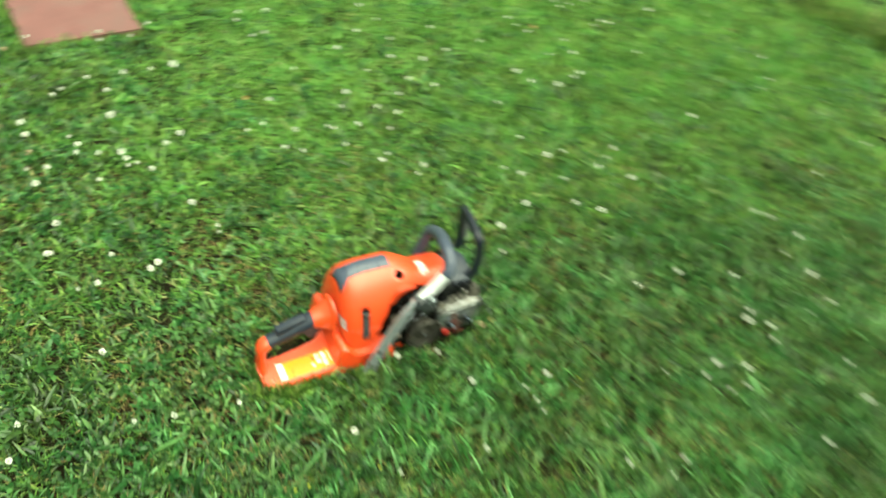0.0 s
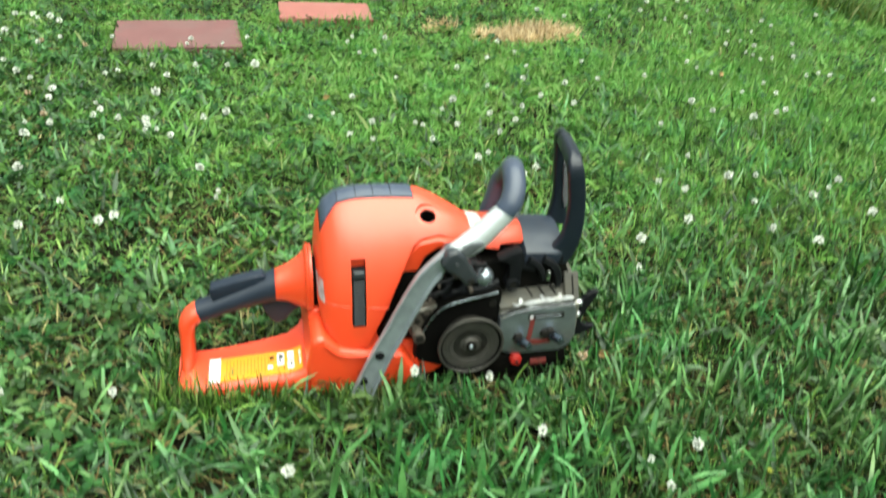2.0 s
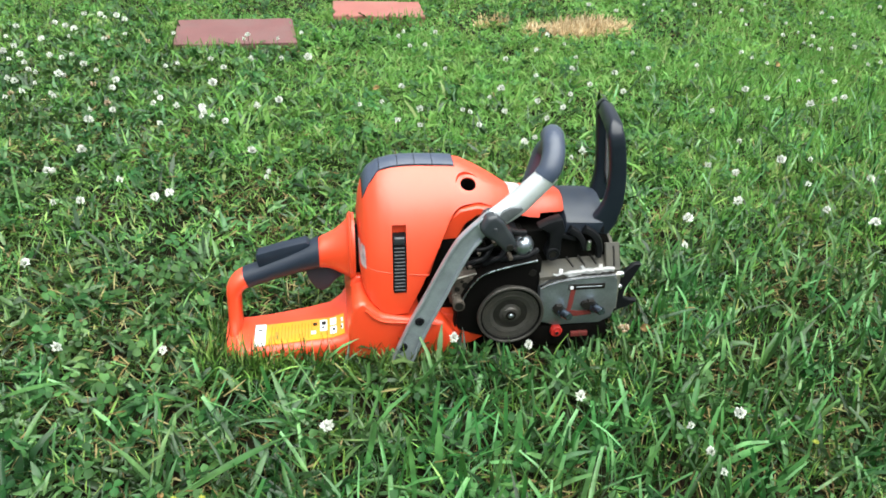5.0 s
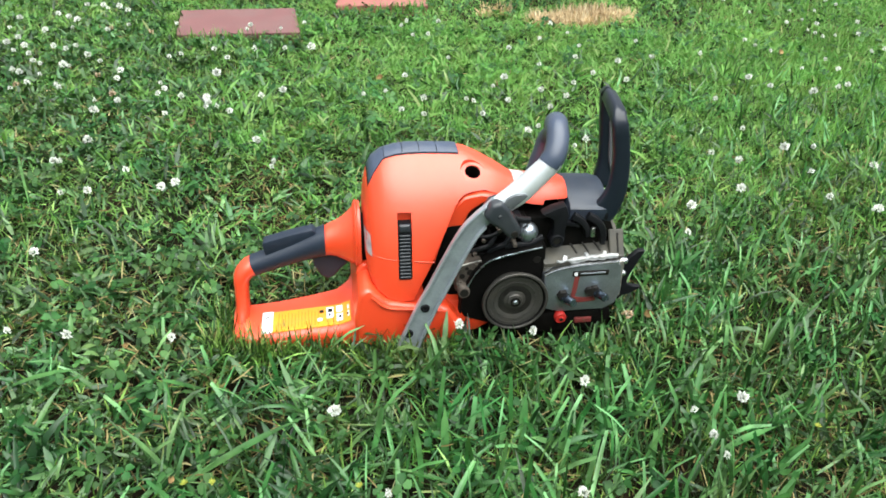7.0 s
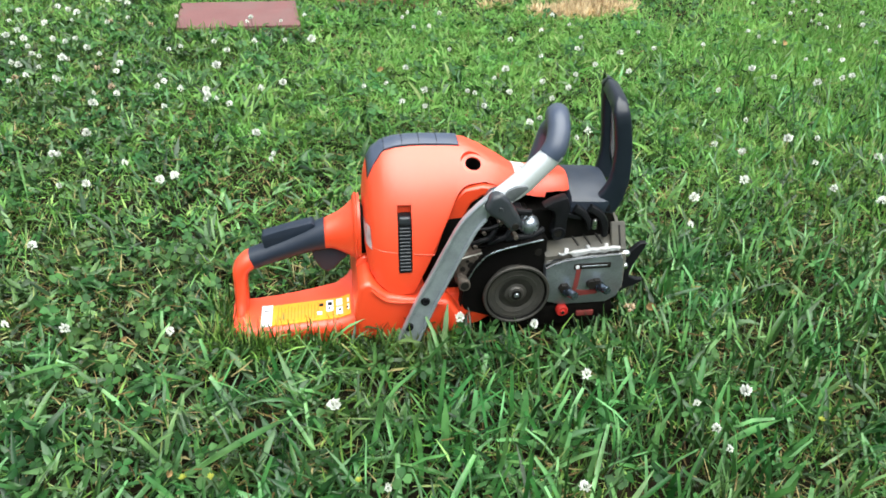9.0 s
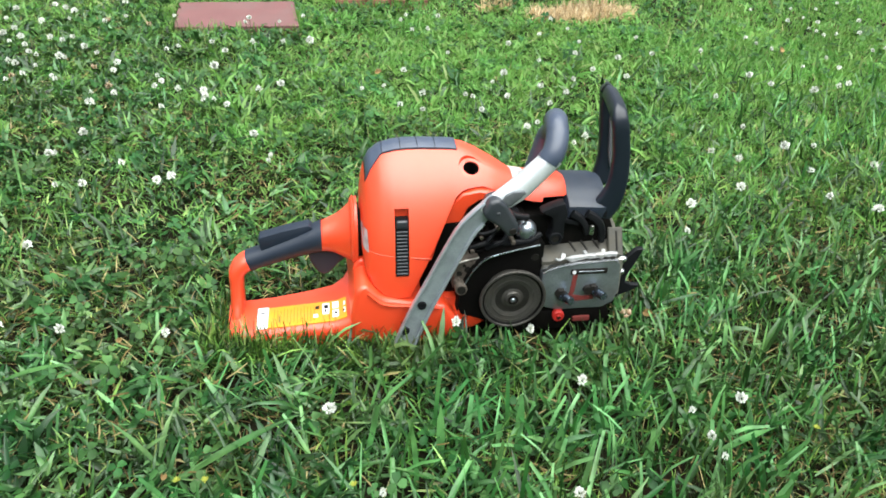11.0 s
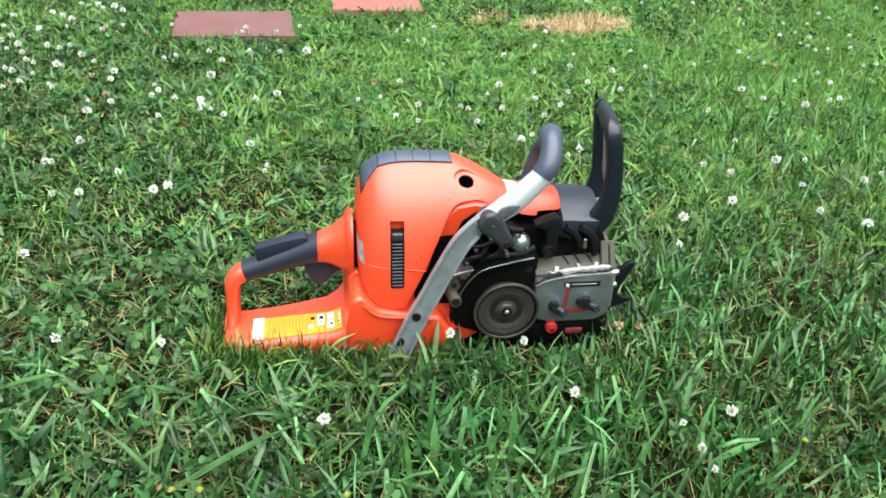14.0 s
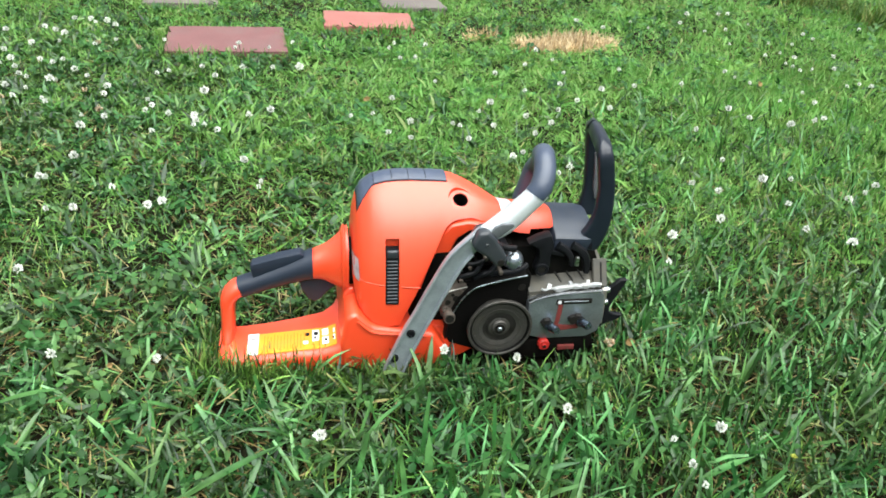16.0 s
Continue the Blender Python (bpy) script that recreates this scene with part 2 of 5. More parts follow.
STRAW = leaf_mat("straw", [(0.0, (0.060, 0.038, 0.014)), (0.5, (0.130, 0.098, 0.036)), (1.0, (0.265, 0.225, 0.105))], 0.7, 0.2, 0.15)
DRY = leaf_mat("dead_grass", [(0.0, (0.36, 0.25, 0.13)), (0.5, (0.50, 0.38, 0.22)), (1.0, (0.60, 0.51, 0.34))], 0.7, 0.25, 0.15)
WEED = leaf_mat("tall_grass", [(0.0, (0.024, 0.066, 0.010)), (0.6, (0.060, 0.140, 0.022)), (1.0, (0.160, 0.190, 0.055))], 0.5, 0.3, 0.25, hues=(0.47, 0.512))
PETAL = leaf_mat("petals", [(0.0, (0.52, 0.54, 0.42)), (0.3, (0.71, 0.73, 0.67)), (1.0, (0.79, 0.81, 0.79))], 0.6, 0.3, 0.2)
OLD_PETAL = leaf_mat("withered_petals", [(0.0, (0.285, 0.165, 0.090)), (0.6, (0.495, 0.375, 0.255)), (1.0, (0.600, 0.525, 0.413))], 0.7, 0.2)


# ---- building helpers ----
def link_mesh(name, me, material, parent=None, label="", smooth=35):
    ob = new(name, me)
    me.materials.append(material)
    if smooth:
        me.shade_smooth()
        me.set_sharp_from_angle(angle=radians(smooth))
    ob.parent = parent
    return tagged(ob, label)


def part(name, bm, material, parent=None, label="", smooth=35):
    """One bmesh as one mesh object under a thing or a part."""
    bmesh.ops.recalc_face_normals(bm, faces=bm.faces[:])
    me = bpy.data.meshes.new(name)
    bm.to_mesh(me)
    bm.free()
    return link_mesh(name, me, material, parent, label, smooth)


def bevelled(bm, width, segments=2):
    bmesh.ops.bevel(bm, geom=bm.edges[:], offset=width, segments=segments, profile=0.6, affect="EDGES", clamp_overlap=True)
    return bm


def box(x0, x1, y0, y1, z0, z1, bevel=0.002, segments=2, top=None):
    """A bevelled block. top: (dx0, dx1, dy0, dy1), by which its upper face is drawn in."""
    bm = bmesh.new()
    a = top or (0, 0, 0, 0)
    low = [bm.verts.new(p) for p in ((x0, y0, z0), (x1, y0, z0), (x1, y1, z0), (x0, y1, z0))]
    up = [bm.verts.new(p) for p in ((x0 + a[0], y0 + a[2], z1), (x1 - a[1], y0 + a[2], z1), (x1 - a[1], y1 - a[3], z1), (x0 + a[0], y1 - a[3], z1))]
    bm.faces.new(low), bm.faces.new(up)
    for i in range(4):
        bm.faces.new((low[i], low[(i + 1) % 4], up[(i + 1) % 4], up[i]))
    return bevelled(bm, bevel, segments) if bevel else bm


def prism(profile, y0, y1, bevel=0.002, segments=2, shift=(0, 0)):
    """An outline in x and z, drawn out along y and bevelled."""
    bm = bmesh.new()
    a = [bm.verts.new((x, y0, z)) for x, z in profile]
    b = [bm.verts.new((x + shift[0], y1, z + shift[1])) for x, z in profile]
    bm.faces.new(a), bm.faces.new(b)
    for i in range(len(profile)):
        j = (i + 1) % len(profile)
        bm.faces.new((a[i], a[j], b[j], b[i]))
    bmesh.ops.recalc_face_normals(bm, faces=bm.faces[:])
    return bevelled(bm, bevel, segments) if bevel else bm


def smooth_path(points, steps=5):
    """A Catmull-Rom line through the points; each may carry further values."""
    p = [np.array(q, float) for q in points]
    p = [2 * p[0] - p[1]] + p + [2 * p[-1] - p[-2]]
    out = []
    for i in range(1, len(p) - 2):
        for k in range(steps):
            t = k / steps
            out.append(0.5 * (2 * p[i] + (p[i + 1] - p[i - 1]) * t + (2 * p[i - 1] - 5 * p[i] + 4 * p[i + 1] - p[i + 2]) * t * t + (3 * p[i] - p[i - 1] - 3 * p[i + 1] + p[i + 2]) * t ** 3))
    return out + [p[-2]]


def sweep(points, side=(0, 1, 0), power=2.0, around=16, steps=5, smooth_it=True):
    """A rounded bar along points (x, y, z, half width along side, half thickness). power over 2 makes it boxier."""
    rows = smooth_path(points, steps) if smooth_it else [np.array(p, float) for p in points]
    bm = bmesh.new()
    rings = []
    s = Vector(side).normalized()
    for i, r in enumerate(rows):
        a, b = rows[max(i - 1, 0)], rows[min(i + 1, len(rows) - 1)]
        way = Vector(b[:3] - a[:3]).normalized()
        u = (s - way * s.dot(way))
        if u.length < 0.25:
            u = last - way * last.dot(way)
        u.normalize()
        last = u
        v = way.cross(u)
        ring = []
        for k in range(around):
            t = 2 * math.pi * k / around
            c, d = math.cos(t), math.sin(t)
            c = math.copysign(abs(c) ** (2 / power), c)
            d = math.copysign(abs(d) ** (2 / power), d)
            ring.append(bm.verts.new(Vector(r[:3]) + u * (c * r[3]) + v * (d * r[4])))
        rings.append(ring)
    for p, q in zip(rings, rings[1:]):
        for k in range(around):
            bm.faces.new((p[k], p[(k + 1) % around], q[(k + 1) % around], q[k]))
    bm.faces.new(rings[0]), bm.faces.new(rings[-1])
    return bm


def loft(rings, caps=True):
    bm = bmesh.new()
    vs = [[bm.verts.new(p) for p in r] for r in rings]
    n = len(vs[0])
    for p, q in zip(vs, vs[1:]):
        for k in range(n):
            bm.faces.new((p[k], p[(k + 1) % n], q[(k + 1) % n], q[k]))
    if caps:
        bm.faces.new(vs[0]), bm.faces.new(vs[-1])
    return bm


def turned(profile, centre, axis="y", around=32, caps=True):
    """A body of revolution. profile: (radius, distance along the axis)."""
    cx, cy, cz = centre
    rings = []
    for r, d in profile:
        ring = []
        for k in range(around):
            c, s = r * math.cos(2 * math.pi * k / around), r * math.sin(2 * math.pi * k / around)
            ring.append({"y": (cx + c, cy + d, cz + s), "z": (cx + c, cy + s, cz + d), "x": (cx + d, cy + c, cz + s)}[axis])
        rings.append(ring)
    return loft(rings, caps)


def cut(ob, bm):
    """Takes the body bm out of ob's mesh."""
    bmesh.ops.recalc_face_normals(bm, faces=bm.faces[:])
    me = bpy.data.meshes.new("cutter")
    bm.to_mesh(me)
    bm.free()
    cutter = new("cutter", me)
    cutter.parent = ob.parent
    mod = ob.modifiers.new("cut", "BOOLEAN")
    mod.object, mod.operation, mod.solver = cutter, "DIFFERENCE", "EXACT"
    dg = bpy.context.evaluated_depsgraph_get()
    fresh = bpy.data.meshes.new_from_object(ob.evaluated_get(dg))
    ob.modifiers.remove(mod)
    old, ob.data = ob.data, fresh
    fresh.name = old.name
    bpy.data.objects.remove(cutter)
    bpy.data.meshes.remove(me), bpy.data.meshes.remove(old)
    fresh.shade_smooth()
    fresh.set_sharp_from_angle(angle=radians(35))


# ---- the saw's place: its own x runs to its front, y away from the clutch side ----
SAW = pose(0.26, 1.25, 0, 0, 0, 33)


def ground_height(x, y):
    return 0.006 * np.sin(x * 7 + 1.3) * np.cos(y * 6.1) + 0.004 * np.sin(x * 17.3 + y * 13.1) + 0.002 * np.sin(x * 41 - y * 37)


# ---- ground ----
def build_ground():
    n = 150
    s = np.linspace(-1, 1, n)
    off = np.sinh(s * 5.2) / np.sinh(5.2) * 300
    X, Y = np.meshgrid(off + 0.2, off + 1.8)
    near = np.exp(-((X - 0.2) ** 2 + (Y - 1.8) ** 2) / 60)
    Z = ground_height(X, Y) * near
    verts = np.stack([X, Y, Z], -1).reshape(-1, 3)
    i = np.arange(n * n).reshape(n, n)
    faces = np.stack([i[:-1, :-1], i[:-1, 1:], i[1:, 1:], i[1:, :-1]], -1).reshape(-1, 4)
    me = bpy.data.meshes.new("ground")
    me.from_pydata(verts.tolist(), [], faces.tolist())
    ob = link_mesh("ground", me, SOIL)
    return tagged(ob, "soil and thatch under a mown lawn, blackened for the shade there", "ground", kind="structure")


build_ground()

# ---- stepping stones ----
STONES = [(-0.812, 2.248, 37.5, 0.322, 0.252, PAVER, "red concrete stepping stone sunk in the lawn"),
          (-0.606, 2.692, 32.5, 0.282, 0.190, PAVER_PALE, "faded red concrete stepping stone sunk in the lawn"),
          (-0.62, 3.02, 40.0, 0.225, 0.20, PAVER_GREY, "grey weathered concrete stepping stone among grass"),
          (-1.27, 2.60, 38.0, 0.24, 0.24, PAVER_GREY, "grey weathered concrete stepping stone among grass")]


def stepping_stone(x, y, turn, w, d, material, label):
    bm = box(-w / 2, w / 2, -d / 2, d / 2, -0.03, 0.034, 0.004, 2)
    rnd = random.Random(int(100 * x))
    bmesh.ops.subdivide_edges(bm, edges=[e for e in bm.edges if e.calc_length() > 0.1], cuts=9, use_grid_fill=True)
    for v in bm.verts:
        v.co += Vector((rnd.uniform(-1, 1), rnd.uniform(-1, 1), rnd.uniform(-1, 1))) * 0.0012
    ob = part("stepping_stone", bm, material, smooth=50)
    ob.matrix_basis = pose(x, y, 0, 0.8, 0.5, turn)
    return tagged(ob, label, "stepping stone", "stepping stones across the lawn")


for row in STONES:
    stepping_stone(*row)


# ---- the chainsaw ----
saw = tagged(new("chainsaw"), "orange chainsaw without bar, clutch cover off, lying in grass", "chainsaw")
saw.matrix_basis = SAW
MID = 0.045


# the cover, from rear to front: x, top, half width, bottom, power of the shoulder, its root
COVER = [(-0.084, 0.185, 0.052, 0.130, 2.2, 0.6), (-0.082, 0.203, 0.062, 0.116, 2.2, 0.6), (-0.0785, 0.218, 0.069, 0.105, 2.3, 0.6),
         (-0.072, 0.23, 0.075, 0.095, 2.4, 0.58), (-0.06, 0.239, 0.079, 0.084, 2.5, 0.58), (-0.045, 0.243, 0.081, 0.08, 2.5, 0.58),
         (-0.03, 0.2445, 0.081, 0.081, 2.5, 0.58), (-0.012, 0.2445, 0.081, 0.121, 2.5, 0.58), (0.006, 0.2435, 0.081, 0.163, 2.5, 0.57),
         (0.0185, 0.2427, 0.0806, 0.1905, 2.5, 0.56), (0.0235, 0.2422, 0.0804, 0.1985, 2.5, 0.56), (0.0300, 0.2412, 0.0798, 0.2035, 2.5, 0.55), (0.037, 0.24, 0.079, 0.2055, 2.5, 0.54), (0.055, 0.2355, 0.076, 0.207, 2.6, 0.5),
         (0.075, 0.232, 0.071, 0.201, 2.9, 0.46), (0.095, 0.224, 0.064, 0.193, 3.4, 0.4), (0.115, 0.221, 0.06, 0.188, 4.0, 0.36),
         (0.126, 0.220, 0.059, 0.187, 4.2, 0.34), (0.1275, 0.220, 0.059, 0.1925, 4.2, 0.34), (0.1535, 0.2180, 0.0565, 0.193, 4.2, 0.34), (0.1565, 0.2165, 0.055, 0.194, 4.2, 0.34), (0.158, 0.212, 0.052, 0.197, 4.0, 0.36)]


def cover_top(x, y):
    """The height of the cover's skin."""
    c = np.array(COVER)
    top, w, p, q = (np.interp(x, c[:, 0], c[:, i]) for i in (1, 2, 4, 5))
    return 0.07 + (top - 0.07) * max(1 - min(abs(y - MID) / w, 1) ** (1 / q), 0) ** (1 / p) - cover_fall(x, y)


def cover_fall(x, y):
    """How far the cover's front falls away from the clutch side."""
    t = min(max((x - 0.035) / 0.065, 0), 1)
    return 0.30 * t * t * (3 - 2 * t) * max(y + 0.012, 0)


def engine_cover():
    rings = []
    for x, top, w, low, p, q in COVER:
        ring, n = [], 18
        for k in range(n + 1):
            f = k / n
            z = low + (top - low) * math.sin(f * math.pi / 2)
            u = max((z - 0.07) / (top - 0.07), 0)
            ring.append((x, MID - w * (max(1 - u ** p, 0)) ** q, z))
        ring += [(x, 2 * MID - y, z) for x, y, z in reversed(ring[:-1])]
        ring = [(x, y, max(z - cover_fall(x, y), min(z, 0.150))) for x, y, z in ring]
        rings.append(ring)
    return part("engine_cover", loft(rings), ORANGE, saw, "glossy orange plastic engine cover")


cover = engine_cover()
part("side_recess", prism([(-0.012, 0.110), (0.012, 0.118), (0.038, 0.182), (0.052, 0.192), (0.075, 0.196), (0.072, 0.2005), (0.050, 0.2045), (0.030, 0.2005), (0.018, 0.187), (-0.013, 0.120)], -0.010, 0.008, 0.002, 1), ORANGE, cover, "recessed orange flank behind the handle")
# the screw's well in a shallow dish of the cover's shoulder
WELL = Matrix.Translation((0.043, 0.0125, 0.2235)) @ Euler((radians(-60), 0, radians(4))).to_matrix().to_4x4()


def tilted(bm, m):
    bmesh.ops.transform(bm, matrix=m, verts=bm.verts[:])
    return bm


cut(cover, tilted(turned([(0.0175, -0.030), (0.0155, -0.004), (0.0138, 0.0012), (0.0, 0.0016)], (0, 0, 0), "y", 28), WELL))
cut(cover, tilted(turned([(0.0093, -0.03), (0.0093, 0.030)], (0, 0, 0), "y", 28), WELL))
cut(cover, box(-0.0475, -0.0315, -0.06, -0.008, 0.1105, 0.1885, 0))
# A black cup lines the orange hole, its colour giving the shade inside.
part("screw_well", tilted(turned([(0.0094, 0.0035), (0.0089, 0.0045), (0.0089, 0.027), (0.0, 0.0275)], (0, 0, 0), "y", 24, False), WELL), SHADE_BLACK, cover, "round screw well lined in black for the shade inside")
part("slot_wall", box(-0.0473, -0.0317, -0.0105, 0.0, 0.1107, 0.1883, 0), ORANGE, cover)


def pad_piece(x0, x1, inset, lift, nx):
    """A piece of the pad that follows the cover's skin."""
    bm = bmesh.new()
    ny = 10
    top, low = [], []
    for i in range(nx + 1):
        x = x0 + (x1 - x0) * i / nx
        near = (0.0290 if x > -0.0585 else max(0.0290 + 0.70 * (x + 0.0585), 0.0195)) + inset
        for rows, up in ((top, lift), (low, -0.004)):
            rows.append([bm.verts.new((x, y, cover_top(x, y) + up)) for y in (near + (2 * (MID - near)) * k / ny for k in range(ny + 1))])
    for i in range(nx):
        for k in range(ny):
            for r in (top, low):
                bm.faces.new((r[i][k], r[i + 1][k], r[i + 1][k + 1], r[i][k + 1]))
        for k in (0, ny):
            bm.faces.new((top[i][k], top[i + 1][k], low[i + 1][k], low[i][k]))
    for i in (0, nx):
        for k in range(ny):
            bm.faces.new((top[i][k], top[i][k + 1], low[i][k + 1], low[i][k]))
    return bm


def top_pad():
    pad = part("top_pad", pad_piece(-0.0785, 0.0285, 0.0, 0.0006, 20), BLACK, cover, "dark grey rubber pad on the cover")
    edges = [-0.0780, -0.0580, -0.0370, -0.0175, 0.0030, 0.0280]
    for x0, x1 in zip(edges, edges[1:]):
        part("pad_rib", pad_piece(x0 + 0.0004, x1 - 0.0004, 0.0004, 0.0020, 7), PAD, pad)


top_pad()


def choke_slider():
    skin = lambda z: -0.0358 + 0.0150 * (z - 0.1125) / 0.069
    ring = lambda z, g: [(-0.0468 + g, skin(z), z), (-0.0322 - g, skin(z), z), (-0.0322 - g, -0.012, z), (-0.0468 + g, -0.012, z)]
    s = part("choke_slider", loft([ring(0.1110, 0), ring(0.150, 0), ring(0.1680, 0), ring(0.1770, 0)]), BLACK, cover, "black ribbed slider in a slot of the cover")
    for i in range(13):
        z = 0.1130 + i * 0.0041
        part("rib", box(-0.0458, -0.0332, skin(z) - 0.0012, skin(z) + 0.004, z, z + 0.0021, 0.0005, 1), GREY, s)
    part("thumb_ridge", box(-0.0462, -0.0328, skin(0.172) - 0.0030, skin(0.172) + 0.006, 0.1672, 0.1770, 0.0025, 3), GREY, s)
    return s


choke_slider()


def cover_side(x, z):
    """How far out the cover's clutch side stands."""
    c = np.array(COVER)
    top, w, p, q = (np.interp(x, c[:, 0], c[:, i]) for i in (1, 2, 4, 5))
    return MID - w * max(1 - max((z - 0.07) / (top - 0.07), 0) ** p, 0) ** q


def badge():
    bm = bmesh.new()
    grid = [[bm.verts.new((x - 0.06 * (z - 0.146), cover_side(x - 0.06 * (z - 0.146), z) - 0.0007, z)) for x in (-0.0835, -0.0822, -0.0805, -0.0788, -0.0772)] for z in (0.135, 0.140, 0.145, 0.150, 0.155, 0.160)]
    for a, b in zip(grid, grid[1:]):
        for k in range(4):
            bm.faces.new((a[k], a[k + 1], b[k + 1], b[k]))
    bmesh.ops.solidify(bm, geom=bm.faces[:], thickness=0.0003)
    return part("badge", bm, WORN_STICKER, cover, "worn grey-white sticker at the cover's rear edge")


badge()
for x0, x1 in ((-0.0770, -0.0490), (-0.0300, -0.0060)):
    part("parting_line", sweep([(x, cover_side(x, 0.1335 - 0.10 * (x + 0.0381)) - 0.0001, 0.1335 - 0.10 * (x + 0.0381), 0.0006, 0.0006) for x in (x0 + (x1 - x0) * k / 4 for k in range(5))], (0, 1, 0), 2, 8, 2), ORANGE, cover, "fine moulded line across the cover")
sticker = bmesh.new()
grid = [[sticker.verts.new((x, y + 0.25 * (x - 0.1), cover_top(x, y + 0.25 * (x - 0.1)) + 0.0009)) for y in (0.010, 0.019, 0.028, 0.037, 0.045)] for x in (0.0925, 0.098, 0.1035, 0.109)]
for i in range(3):
    for k in range(4):
        sticker.faces.new((grid[i][k], grid[i + 1][k], grid[i + 1][k + 1], grid[i][k + 1]))
part("front_sticker", sticker, WORN_STICKER, cover, "white sticker on the cover's front")


def tank():
    body = part("tank_housing", prism([(-0.098, 0.020), (-0.101, 0.060), (-0.094, 0.098), (-0.082, 0.104), (-0.062, 0.083), (-0.028, 0.076), (0.012, 0.0705), (0.026, 0.050), (0.030, 0.030), (0.022, 0.018), (-0.04, 0.014)], -0.043, 0.118, 0.007, 3), ORANGE, saw, "orange fuel tank and crankcase housing")
    part("tank_front", prism([(-0.02, 0.072), (0.064, 0.066), (0.076, 0.036), (0.05, 0.020), (-0.02, 0.016)], -0.024, 0.110, 0.006, 2), ORANGE, body, "recessed front of the orange housing")
    part("lip", sweep([(-0.080, -0.043, 0.0935, 0.0022, 0.0013), (-0.062, -0.0445, 0.0785, 0.0022, 0.0013), (-0.028, -0.0445, 0.0735, 0.0022, 0.0013), (0.004, -0.044, 0.0690, 0.0022, 0.0013)], (0, 1, 0), 2.5, 10), ORANGE, body)
    return body


tank()


def bar(rows, around=20, power=2.3):
    """A rounded bar along x of rings (x, y, z, half width, half height, lean): the lean tips a ring's top to the rear."""
    rings = []
    for x, y, z, w, h, lean in smooth_path(rows, 4):
        ring = []
        for k in range(around):
            a = 2 * math.pi * k / around
            c, d = (math.copysign(abs(v) ** (2 / power), v) for v in (math.cos(a), math.sin(a)))
            ring.append((x - d * h * math.sin(lean), y + c * w, z + d * h * math.cos(lean)))
        rings.append(ring)
    return loft(rings)


